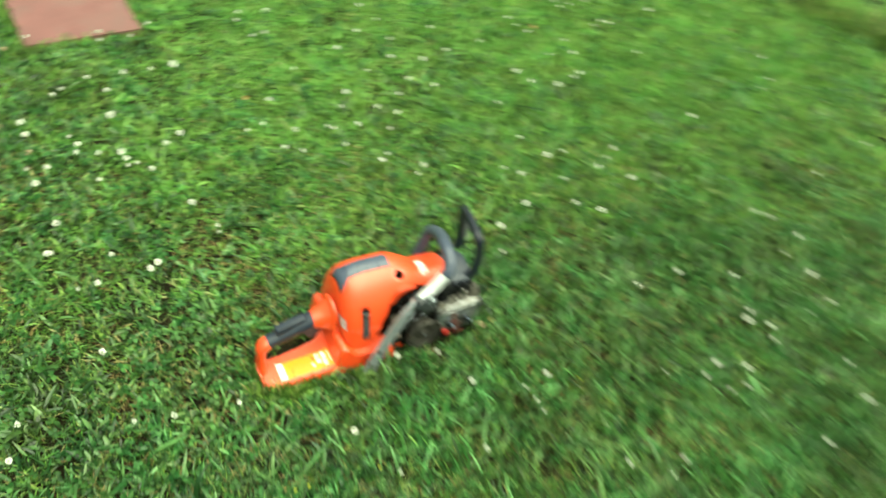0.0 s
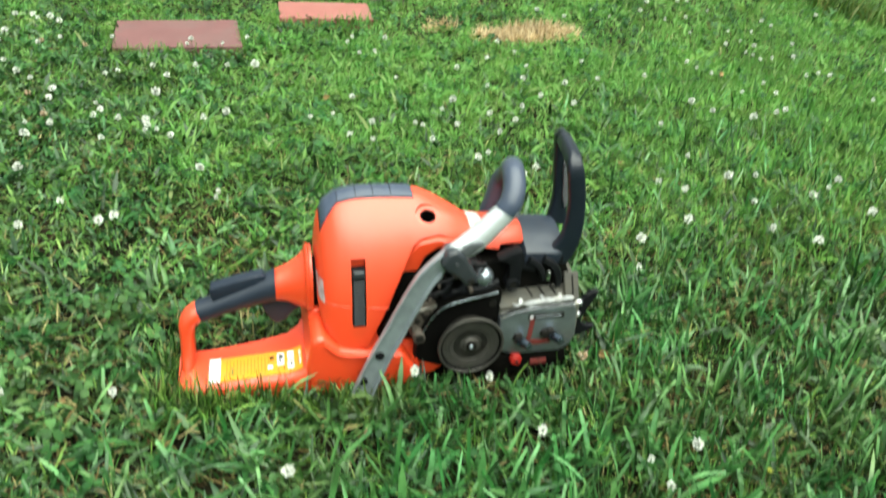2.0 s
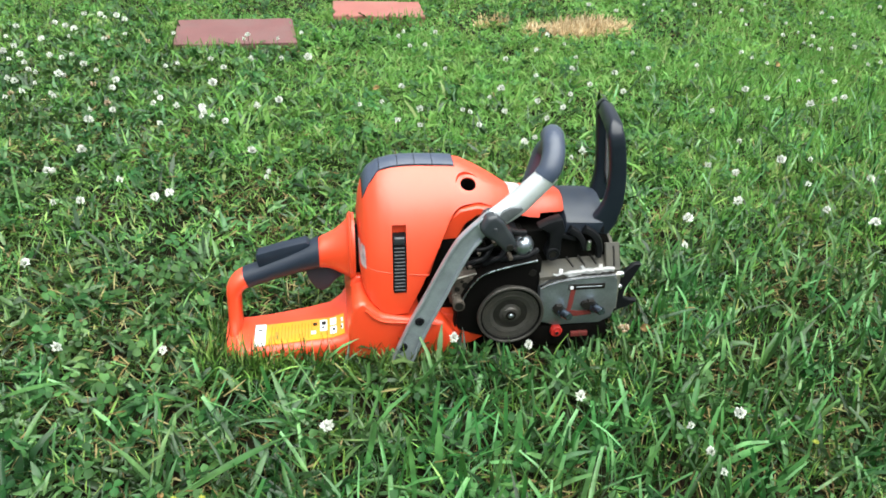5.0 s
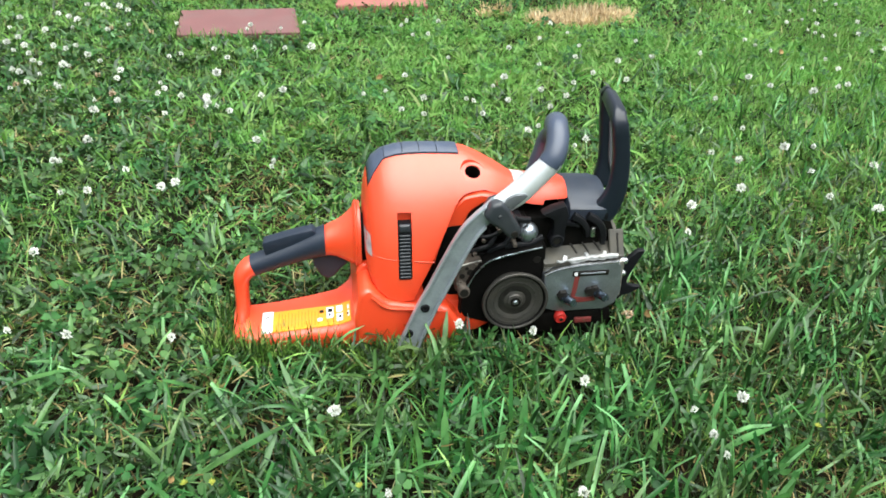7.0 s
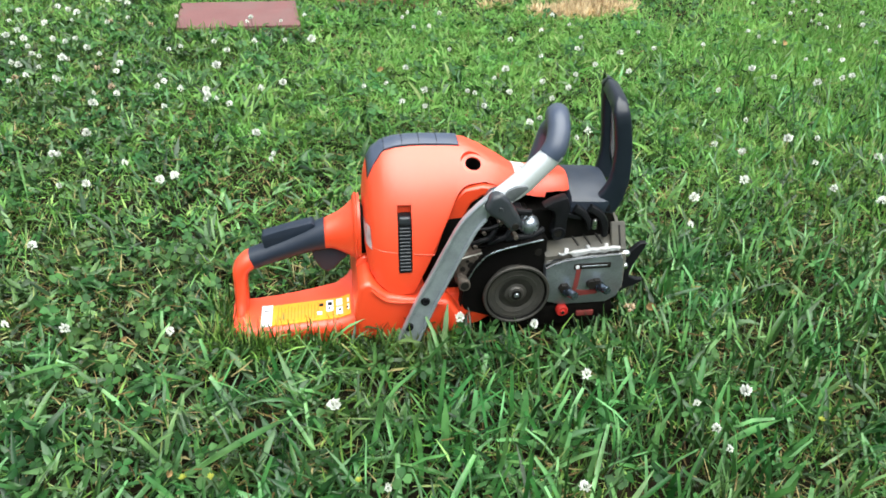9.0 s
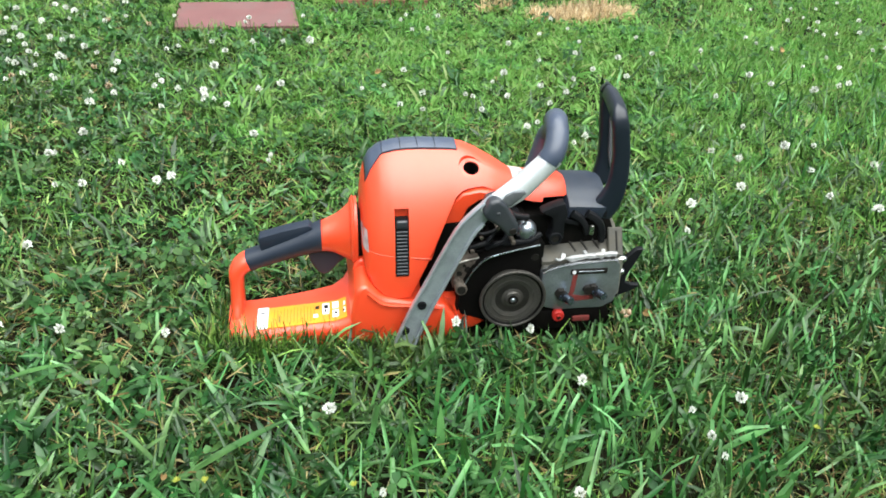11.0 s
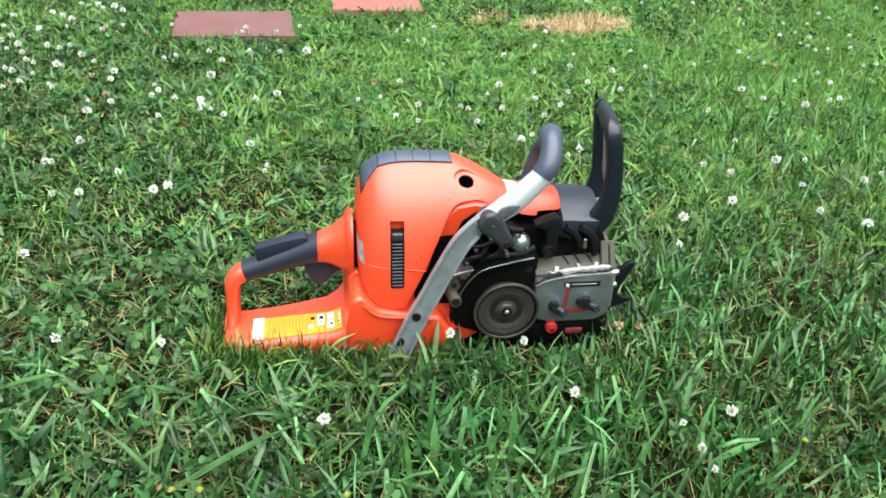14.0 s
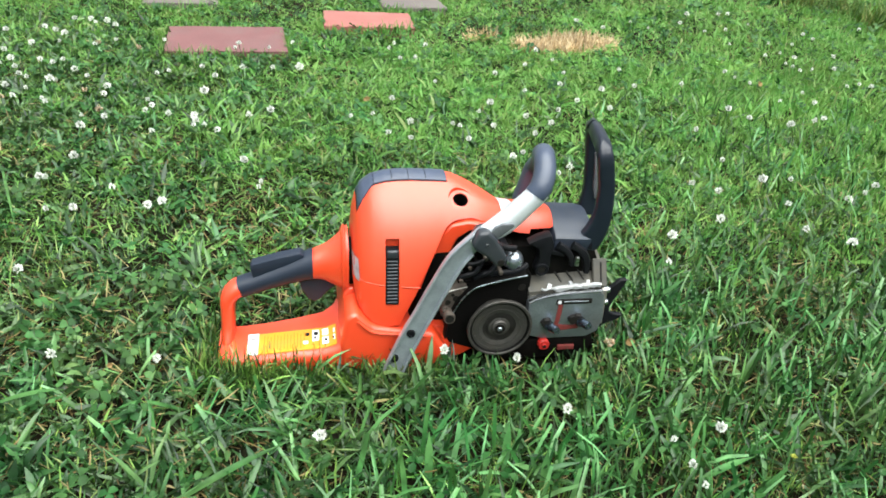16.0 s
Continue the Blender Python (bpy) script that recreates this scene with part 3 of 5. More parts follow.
def rear_handle():
    y = 0.036
    ring = part("rear_handle", bar([(-0.0880, y, 0.1330, 0.034, 0.0425, 0), (-0.0920, y, 0.1330, 0.033, 0.0415, 0), (-0.0950, y, 0.1325, 0.0305, 0.0385, 0), (-0.1000, y, 0.1310, 0.0275, 0.0335, 0), (-0.1100, y, 0.1295, 0.0230, 0.0262, 0), (-0.1200, y, 0.1290, 0.0195, 0.0210, 0),
                                    (-0.1300, y, 0.1270, 0.0178, 0.0182, 0), (-0.1500, y, 0.1195, 0.0145, 0.0130, 0.1), (-0.2000, y, 0.1030, 0.0120, 0.0095, 0.3)]), ORANGE, saw, "orange plastic rear handle")
    # Black body added in the gap, in place of the shade there.
    part("seam_shade", bar([(-0.0900, y, 0.1280, 0.0260, 0.0320, 0), (-0.0800, y, 0.1280, 0.0260, 0.0320, 0)]), SHADE_BLACK, ring, "black filler painted as the shaded gap between handle and cover")
    part("collar_ridge", bar([(-0.0968, y, 0.1330, 0.0300, 0.0370, 0), (-0.0955, y, 0.1335, 0.0322, 0.0402, 0), (-0.0930, y, 0.1340, 0.0335, 0.0428, 0), (-0.0915, y, 0.1340, 0.0320, 0.0415, 0)]), ORANGE, ring)
    part("handle_post", sweep([(-0.1980, y, 0.1035, 0.0120, 0.0098), (-0.2150, y, 0.0985, 0.0140, 0.0112), (-0.2260, y - 0.001, 0.0935, 0.0150, 0.0108), (-0.2335, y - 0.002, 0.0830, 0.0155, 0.0098), (-0.2352, y - 0.003, 0.0670, 0.0165, 0.0086),
                               (-0.2360, y - 0.005, 0.0450, 0.0200, 0.0084), (-0.2372, y - 0.008, 0.0280, 0.0260, 0.0090), (-0.2376, y - 0.009, 0.0200, 0.0280, 0.0092)], (0, 1, 0), 2.4, 20), ORANGE, ring, "orange post at the rear of the handle")
    part("grip_sleeve", bar([(-0.1305, y, 0.1275, 0.0190, 0.0192, 0.0), (-0.1420, y, 0.1240, 0.0176, 0.0172, 0.05), (-0.1600, y, 0.1175, 0.0160, 0.0150, 0.14), (-0.1800, y, 0.1105, 0.0150, 0.0136, 0.22), (-0.2000, y, 0.1035, 0.0146, 0.0128, 0.28), (-0.2185, y, 0.0972, 0.0146, 0.0126, 0.32)]), SLEEVE, ring, "dark grey soft grip sleeve")
    part("throttle_lockout", prism([(-0.2020, 0.1120), (-0.2050, 0.1285), (-0.2030, 0.1320), (-0.1720, 0.1405), (-0.1450, 0.1465), (-0.1400, 0.1420), (-0.1660, 0.1240)], y - 0.0085, y + 0.0085, 0.0022), SLEEVE, ring, "black throttle lockout lever")
    part("throttle_trigger", prism([(-0.1500, 0.1130), (-0.1060, 0.1130), (-0.1030, 0.0970), (-0.1120, 0.0900), (-0.1220, 0.0785), (-0.1300, 0.0745), (-0.1380, 0.0800), (-0.1450, 0.0940)], y - 0.007, y + 0.007, 0.0035, 3), SLEEVE, ring, "black throttle trigger")
    # the broad foot plate: gently sloping top, thick rounded rim, ridge along its far side
    def plate_top(x, yy):
        return 0.0508 + 0.135 * (x + 0.1) + 0.03 * (yy + 0.02) + 0.003 * min(max((yy - 0.014) / 0.012, 0), 1) + 14.0 * max(0, x + 0.122) ** 2

    rows = []
    for x, y0, y1 in ((-0.2465, -0.014, 0.036), (-0.2430, -0.0225, 0.040), (-0.2350, -0.0285, 0.040), (-0.215, -0.0325, 0.037), (-0.190, -0.0345, 0.036), (-0.150, -0.0375, 0.038), (-0.120, -0.0405, 0.042), (-0.107, -0.0412, 0.050), (-0.098, -0.0408, 0.058), (-0.088, -0.0400, 0.066)):
        w = y1 - y0
        z = lambda yy: plate_top(x, yy)
        rows.append([(x, y0 + 0.006, 0.014), (x, y0 + 0.001, 0.020), (x, y0, z(y0) - 0.010), (x, y0 + 0.0012, z(y0) - 0.005), (x, y0 + 0.004, z(y0) - 0.0015), (x, y0 + 0.008, z(y0 + 0.008)), (x, y0 + 0.35 * w, z(y0 + 0.35 * w)), (x, y0 + 0.6 * w, z(y0 + 0.6 * w)),
                     (x, y0 + 0.78 * w, z(y0 + 0.78 * w)), (x, y1 - 0.004, z(y1 - 0.004)), (x, y1, z(y1) - 0.006), (x, y1, 0.018), (x, y1 - 0.006, 0.014)])
    plate = part("foot_plate", loft(rows), ORANGE, ring, "orange foot plate of the rear handle")
    part("web", prism([(-0.106, 0.048), (-0.098, 0.066), (-0.093, 0.082), (-0.096, 0.098), (-0.0885, 0.11), (-0.080, 0.11), (-0.070, 0.03), (-0.106, 0.03)], 0.004, 0.064, 0.007, 3), ORANGE, ring)

    # warning label, lying on the plate
    def stuck(x0, x1, y0, y1, lift):
        bm = bmesh.new()
        nx = max(2, int((x1 - x0) / 0.012))
        skew = lambda x: -0.077 * (x + 0.156)
        at = lambda x, yy: (x, yy + skew(x), plate_top(x, yy + skew(x)) + lift)
        up = [[bm.verts.new(at(x0 + (x1 - x0) * i / nx, yy)) for i in range(nx + 1)] for yy in (y0, y1)]
        lo = [[bm.verts.new((v.co.x, v.co.y, v.co.z - 0.0012)) for v in r] for r in up]
        for i in range(nx):
            bm.faces.new((up[0][i], up[0][i + 1], up[1][i + 1], up[1][i]))
            for r in (0, 1):
                bm.faces.new((up[r][i], up[r][i + 1], lo[r][i + 1], lo[r][i]))
        for i in (0, nx):
            bm.faces.new((up[0][i], up[1][i], lo[1][i], lo[0][i]))
        return bm

    label = part("warning_label", stuck(-0.199, -0.1045, -0.028, 0.0110, 0.0010), YELLOW, ring, "amber warning label with lines of print")
    part("white_panel", stuck(-0.2115, -0.1985, -0.028, 0.0115, 0.0014), STICKER, label, "white panel with a dark mark")
    part("print_mark", stuck(-0.2085, -0.2025, -0.0005, 0.0015, 0.0018), INK_AND_SHADE, label)
    for i in range(13):
        x = -0.192 + i * 0.0040
        part("print_line", stuck(x, x + 0.0013, -0.022 - 0.002 * (i % 2), 0.0065 - 0.002 * (i % 3), 0.0014), BROWN_INK, label)
    for x, yy, w, d in ((-0.1335, -0.014, 0.0085, 0.021), (-0.1215, -0.022, 0.0085, 0.014), (-0.1215, -0.005, 0.0085, 0.013), (-0.1445, -0.018, 0.006, 0.006), (-0.1110, -0.018, 0.0050, 0.010), (-0.1110, -0.004, 0.0050, 0.008)):
        part("pictogram_panel", stuck(x, x + w, yy, yy + d, 0.0015), STICKER, label, "white pictogram panel")
    for x, yy, w, d in ((-0.1420, -0.002, 0.0050, 0.0045), (-0.1315, -0.003, 0.005, 0.006), (-0.1310, -0.010, 0.0022, 0.004), (-0.1185, -0.016, 0.003, 0.004), (-0.1092, -0.015, 0.0022, 0.003)):
        part("pictogram", stuck(x, x + w, yy, yy + d, 0.0020), INK_AND_SHADE, label)
    return ring


rear_handle()


def front_handle():
    line = [(-0.0395, -0.060, 0.0300, 0.0130), (-0.0347, -0.059, 0.0434, 0.0130), (-0.0182, -0.0575, 0.0845, 0.0126), (-0.0059, -0.056, 0.1098, 0.0122), (0.0101, -0.055, 0.1450, 0.0120), (0.0270, -0.054, 0.1790, 0.0116), (0.0400, -0.053, 0.1950, 0.0112), (0.0520, -0.052, 0.2065, 0.0105), (0.060, -0.051, 0.2140, 0.0105)]
    strap = part("handle_bracket", sweep([(x, yy, z, 0.0030, w) for x, yy, z, w in line], (0, 1, 0), 3.0, 20), SILVER, saw, "silver metal front handle bracket")
    part("handle_tube", sweep([(0.046, -0.0515, 0.1995, 0.0055, 0.0112), (0.058, -0.0505, 0.2085, 0.0075, 0.0118), (0.072, -0.0490, 0.2170, 0.0098, 0.0128), (0.085, -0.0465, 0.2255, 0.0112, 0.0132), (0.099, -0.0440, 0.2380, 0.0116, 0.0126), (0.111, -0.0425, 0.2495, 0.0117, 0.0120), (0.121, -0.0412, 0.2600, 0.0117, 0.0117)], (0, 1, 0), 2.2, 24), TUBE, strap, "silver handle tube, whitened for its sky reflection")
    # The dent's shade is a darker patch laid on the tube.
    part("tube_dent_shade", prism([(0.063, 0.2150), (0.068, 0.2235), (0.076, 0.2275), (0.087, 0.2285), (0.0905, 0.2255), (0.084, 0.2195), (0.074, 0.2105)], -0.0605, -0.050, 0.0014, 2), DENT_SHADE, strap, "dark patch painted as the shade of a flattened dent in the tube")
    for side in (-1, 1):
        pts = []
        for k, (x, yy, z, w) in enumerate(line[:-1] if side > 0 else line[:-2]):
            a, b = line[max(k - 1, 0)], line[k + 1]
            run = math.hypot(b[0] - a[0], b[2] - a[2])
            nx, nz = -(b[2] - a[2]) / run, (b[0] - a[0]) / run
            pts.append((x + side * nx * (w - 0.0018), yy - 0.0032, z + side * nz * (w - 0.0018), 0.0030, 0.0019))
        part("edge", sweep(pts, (0, 1, 0), 2.5, 10), SILVER, strap, "raised rim of the bracket")
    # The lower head stands in for a dark hole at the bracket's foot.
    for x, yy, z in ((-0.0195, -0.0612, 0.0858), (-0.0385, -0.0630, 0.0520)):
        part("screw", turned([(0.0, 0.0005), (0.0022, 0.0005), (0.0024, -0.001), (0.0048, -0.001), (0.0055, 0.0005), (0.0055, 0.004)], (x, yy, z), "y", 16), BLACK, strap, "dark screw head")
    # PAD in place of black rubber: the sky's bluish sheen is in the colour.
    grip = part("front_handle", sweep([(0.1150, -0.0420, 0.2545, 0.0126, 0.0127), (0.1210, -0.0400, 0.2640, 0.0128, 0.0129), (0.1262, -0.030, 0.2765, 0.0126, 0.0126), (0.129, -0.014, 0.2850, 0.0127, 0.0127), (0.135, 0.010, 0.2800, 0.0132, 0.0132),
                                       (0.147, 0.040, 0.2650, 0.0130, 0.0130), (0.155, 0.070, 0.2480, 0.0130, 0.0130), (0.158, 0.090, 0.2330, 0.0130, 0.0130), (0.156, 0.102, 0.2200, 0.0130, 0.0130), (0.150, 0.106, 0.190, 0.0130, 0.0130), (0.140, 0.108, 0.150, 0.0130, 0.0130)], (1, 0, 0.1), 2.0, 20, 6), PAD, saw, "rubber-covered front handle bar, tinted blue-grey for the sky's sheen")
    clip = part("handle_clip", prism([(0.043, 0.205), (0.050, 0.219), (0.060, 0.222), (0.069, 0.214), (0.085, 0.188), (0.083, 0.177), (0.073, 0.175), (0.062, 0.188), (0.048, 0.197)], -0.066, -0.040, 0.005, 3), GREY, saw, "dark grey plastic clip holding the handle")
    # The upper disc is a screw; the larger dark one paints a hole.
    for x, z, r in ((0.060, 0.2045, 0.0026), (0.0775, 0.1825, 0.0042)):
        part("clip_screw_and_hole", turned([(0.0, -0.0004), (r * 0.8, -0.0004), (r, 0.0002), (r, 0.003)], (x, -0.0662, z), "y", 14), INK_AND_SHADE if r > 0.003 else GREY, clip)
    return grip


front_handle()


def hand_guard():
    g = part("hand_guard", sweep([(0.186, -0.004, 0.160, 0.006, 0.018), (0.203, -0.006, 0.176, 0.006, 0.0160), (0.2120, -0.008, 0.204, 0.0060, 0.0120), (0.2115, -0.009, 0.240, 0.0058, 0.0100), (0.2065, -0.010, 0.268, 0.0058, 0.0096), (0.2040, -0.0095, 0.2800, 0.0062, 0.0094), (0.2025, -0.006, 0.2880, 0.0075, 0.0088),
                                  (0.2030, 0.004, 0.2935, 0.0085, 0.0078), (0.208, 0.040, 0.2960, 0.008, 0.0074), (0.2150, 0.072, 0.2920, 0.008, 0.0072), (0.2205, 0.087, 0.283, 0.007, 0.0072), (0.2245, 0.091, 0.262, 0.006, 0.0078),
                                  (0.2300, 0.093, 0.230, 0.006, 0.0085), (0.2345, 0.093, 0.195, 0.006, 0.0100), (0.2330, 0.091, 0.160, 0.006, 0.014)], (0, 1, 0), 4.0, 20, 5), GUARD, saw, "black plastic front hand guard")
    # Added lighter plate: the far leg's sky reflection as a grey colour.
    part("leg_sheen_plate", prism([(0.2290, 0.250), (0.2370, 0.252), (0.2440, 0.222), (0.2455, 0.195), (0.2400, 0.182), (0.2350, 0.200), (0.2325, 0.225)], 0.0835, 0.092, 0.002, 2), SKY_SHEEN, g, "grey plate painted as the sky sheen on the guard's far leg")
    return g


hand_guard()


def shroud():
    rings = []
    for x, d in ((0.1545, 0.004), (0.157, 0.0), (0.175, 0.0), (0.196, 0.0), (0.208, 0.003), (0.211, 0.008)):
        k = 0.004 + (x - 0.15) * 0.06
        rings.append([(x, y, z - k) for y, z in ((-0.008, 0.166 + d), (-0.013 + d, 0.172 + d), (-0.014 + d, 0.186), (-0.010 + d, 0.191 - d), (0.014, 0.199 - d), (0.036, 0.2045 - d), (0.050, 0.203 - d), (0.060 - d, 0.194 - d), (0.062 - d, 0.170), (0.03, 0.165))])
    s = part("cylinder_shroud", loft(rings), SHROUD, saw, "dark blue-grey plastic cylinder shroud")
    part("arm", prism([(0.120, 0.1820), (0.132, 0.1880), (0.148, 0.1930), (0.153, 0.178), (0.1500, 0.164), (0.1510, 0.150), (0.1490, 0.1405), (0.1420, 0.1365), (0.1345, 0.1390), (0.1320, 0.1460), (0.1360, 0.1580), (0.1345, 0.1740)], -0.026, -0.010, 0.003, 2), BLACK, s, "black bracket arm")
    part("arm_eye", turned([(0.0048, -0.0002), (0.0052, -0.0016), (0.0078, -0.0016), (0.0088, 0.0006), (0.0088, 0.004)], (0.1408, -0.0262, 0.1463), "y", 20, False), BLACK, s, "raised rim of the arm's eye")
    # Dark disc painted as the hole in the arm's eye.
    part("arm_hole_disc", turned([(0.0, -0.0004), (0.0042, -0.0004), (0.0045, 0.003)], (0.1408, -0.0264, 0.1463), "y", 14), INK_AND_SHADE, s)
    part("cross_piece", prism([(0.148, 0.1700), (0.1690, 0.1650), (0.1695, 0.1590), (0.149, 0.1640)], -0.020, -0.006, 0.0015), BLACK, s)
    for hook in ([(0.1600, -0.018, 0.1750, 0.0045, 0.0050), (0.1700, -0.020, 0.1690, 0.0045, 0.0044), (0.1765, -0.021, 0.1600, 0.0045, 0.0040), (0.1805, -0.021, 0.1490, 0.0040, 0.0036)],
                 [(0.1780, -0.018, 0.1745, 0.0050, 0.0050), (0.1880, -0.020, 0.1690, 0.0050, 0.0050), (0.1950, -0.021, 0.1600, 0.0050, 0.0050), (0.1985, -0.021, 0.1490, 0.0048, 0.0044), (0.2000, -0.020, 0.1370, 0.0040, 0.0038)]):
        part("link_arm", sweep(hook, (0, 1, 0), 2.6, 10, 3), BLACK, s, "curved black link")
    part("skirt", prism([(0.156, 0.1755), (0.206, 0.1740), (0.206, 0.1630), (0.196, 0.1665), (0.170, 0.1690)], -0.012, 0.0, 0.0015), BLACK, s)
    part("pin", turned([(0.0, 0.012), (0.0026, 0.011), (0.003, 0.0)], (0.1835, -0.026, 0.1510), "z", 10), STEEL, s, "small bright metal pin")
    return s


shroud()


def engine():
    e = part("engine_block", prism([(-0.02, 0.055), (0.01, 0.165), (0.10, 0.172), (0.15, 0.172), (0.21, 0.165), (0.225, 0.13), (0.228, 0.04), (0.21, 0.016), (0.05, 0.018)], -0.012, 0.090, 0.006, 2), ENGINE, saw, "oily engine block, blackened for the shade of its bay")
    part("sump", prism([(0.064, 0.045), (0.068, 0.018), (0.205, 0.018), (0.222, 0.034), (0.218, 0.050)], -0.034, 0.02, 0.004), ENGINE, e)
    rnd = random.Random(5)
    for i in range(5):
        z = 0.128 + 0.011 * i
        part("cooling_fin", box(0.040 + 0.004 * i, 0.092 + 0.003 * i, -0.022 + 0.002 * i, 0.0, z, z + 0.0045, 0.001, 1), ENGINE, e)
    hoses = ([(0.038, -0.030, 0.140, 0.0032, 0.0032), (0.0465, -0.034, 0.1465, 0.0032, 0.0032), (0.056, -0.034, 0.1500, 0.0030, 0.0030), (0.0610, -0.033, 0.1560, 0.0030, 0.0030), (0.066, -0.028, 0.162, 0.0028, 0.0028)],
             [(0.058, -0.030, 0.1400, 0.0034, 0.0034), (0.067, -0.034, 0.1475, 0.0034, 0.0034), (0.0755, -0.034, 0.1510, 0.0034, 0.0034), (0.0805, -0.032, 0.1590, 0.0032, 0.0032), (0.083, -0.026, 0.168, 0.003, 0.003)],
             [(0.046, -0.026, 0.158, 0.0026, 0.0026), (0.054, -0.031, 0.1600, 0.0026, 0.0026), (0.066, -0.031, 0.1640, 0.0026, 0.0026), (0.078, -0.028, 0.1720, 0.0026, 0.0026)],
             [(0.078, -0.028, 0.144, 0.0038, 0.0038), (0.092, -0.032, 0.1480, 0.0038, 0.0038), (0.108, -0.031, 0.1490, 0.0036, 0.0036), (0.122, -0.026, 0.1540, 0.0036, 0.0036)],
             [(0.070, -0.02, 0.190, 0.004, 0.004), (0.088, -0.03, 0.182, 0.004, 0.004), (0.104, -0.028, 0.178, 0.004, 0.004)])
    for h in hoses:
        part("hose", sweep(h, (0, 1, 0), 2, 10), BLACK, e, "black rubber hose")
    # pale brown casting between the strap and the drum
    for pts, y0 in (([(0.0200, 0.088), (0.0215, 0.104), (0.0245, 0.1215), (0.036, 0.1260), (0.0495, 0.1295), (0.0505, 0.1270), (0.0425, 0.1165), (0.0385, 0.1080), (0.0330, 0.0960), (0.0290, 0.088)], -0.0325), ([(0.0205, 0.1180), (0.0245, 0.1245), (0.0350, 0.1275), (0.0340, 0.1230), (0.0270, 0.1195)], -0.0355), ([(0.0215, 0.092), (0.0225, 0.102), (0.0270, 0.104), (0.0300, 0.097)], -0.0355)):
        part("casting", prism(pts, y0, -0.008, 0.0020, 2), RUSTY, e, "pale brown weathered casting")
    part("casting_edge", sweep([(0.0215, -0.0345, 0.1200, 0.0010, 0.0009), (0.0260, -0.0350, 0.1245, 0.0010, 0.0010), (0.0360, -0.0345, 0.1275, 0.0010, 0.0009), (0.0495, -0.0335, 0.1302, 0.0009, 0.0007)], (0, 1, 0), 2.2, 8), CAST, e, "thin bright edge of the casting")
    # Flat dark discs paint the shade of holes in the casting.
    for x, z, r in ((0.0372, 0.1135, 0.0042), (0.0275, 0.1085, 0.0034), (0.0330, 0.1190, 0.0022)):
        part("casting_hole", turned([(0.0, -0.0003), (r, -0.0003), (r, 0.003)], (x, -0.0328, z), "y", 14), INK_AND_SHADE, e, "dark disc painted as a hole in the casting")
    for x, z, r, y in ((0.0235, 0.0985, 0.0028, -0.036), (0.0430, 0.1245, 0.0022, -0.034), (0.0407, 0.1402, 0.0026, -0.036), (0.0508, 0.1560, 0.0024, -0.033), (0.0690, 0.1684, 0.0030, -0.032), (0.0875, 0.1500, 0.0030, -0.036)):
        part("bolt", turned([(0.0, -0.002), (r * 0.8, -0.002), (r, 0), (r, 0.01)], (x, y, z), "y", 8), RUSTY, e)
    part("collar_nut", turned([(0.0050, -0.004), (0.0052, -0.010), (0.0066, -0.010), (0.0072, -0.008), (0.0072, 0.010)], (0.0283, -0.037, 0.0940), "y", 20, False), RUSTY, e, "round metal collar nut")
    # Dark disc at the nut's mouth, painted as its hole.
    part("collar_hole", turned([(0.0, -0.0102), (0.0052, -0.0102), (0.0052, -0.002)], (0.0283, -0.037, 0.0940), "y", 16), INK_AND_SHADE, e, "dark disc painted as the hole in the collar nut")
    boot = part("plug_cap", turned([(0.0128 * math.sin(math.radians(a)), 0.0128 * math.cos(math.radians(a))) for a in range(0, 151, 10)], (0.1038, -0.024, 0.1600), "z", 28), CHROME, e, "round shiny metal cap on the engine")
    part("plug_tip", turned([(0.0, 0.006), (0.003, 0.005), (0.0035, 0.0)], (0.1035, -0.024, 0.1722), "z", 10), RUSTY, boot)
    # small rubber and metal clutter round the carburettor
    for i in range(20):
        x = rnd.uniform(0.036, 0.092)
        z = 0.138 + (x - 0.036) * 0.25 + rnd.uniform(0.0, 0.034)
        k = rnd.uniform(0.0022, 0.0052)
        part("fitting", box(x, x + k * 1.6, -0.028 + rnd.uniform(0, 0.008), -0.005, z, z + k, 0.001, 1), rnd.choice((ENGINE, BLACK, RUSTY)), e)
    # chain guard: a wall round the drum, blackened for the recess shade, with a thin bare edge
    guard = [(0.0260, 0.060), (0.0285, 0.086), (0.0330, 0.099), (0.0440, 0.1195), (0.0590, 0.1335), (0.0890, 0.1420), (0.1190, 0.1480)]
    part("guard_wall", prism(guard + [(0.1290, 0.140), (0.1310, 0.050), (0.07, 0.030), (0.034, 0.044)], -0.026, -0.010, 0.001, 1), SHADE_BLACK, e, "wall behind the drum, blackened for the shade of its recess")
    part("chain_guard", sweep([(x, -0.033, z, 0.0075, 0.0011) for x, z in guard], (0, 1, 0), 4, 8, 5), SHADE_BLACK, e, "thin curved black chain guard")
    part("guard_edge", sweep([(x, -0.0412, z, 0.0008, 0.0009) for x, z in guard[1:]], (0, 1, 0), 2.5, 8, 5), CHROME, e, "bare metal edge of the chain guard")
    # Dark disc painted as a hole in the wall.
    part("guard_hole", turned([(0.0, -0.0005), (0.0045, -0.0005), (0.005, 0.002)], (0.119, -0.0265, 0.122), "y", 16), INK_AND_SHADE, e)
    return e


engine()


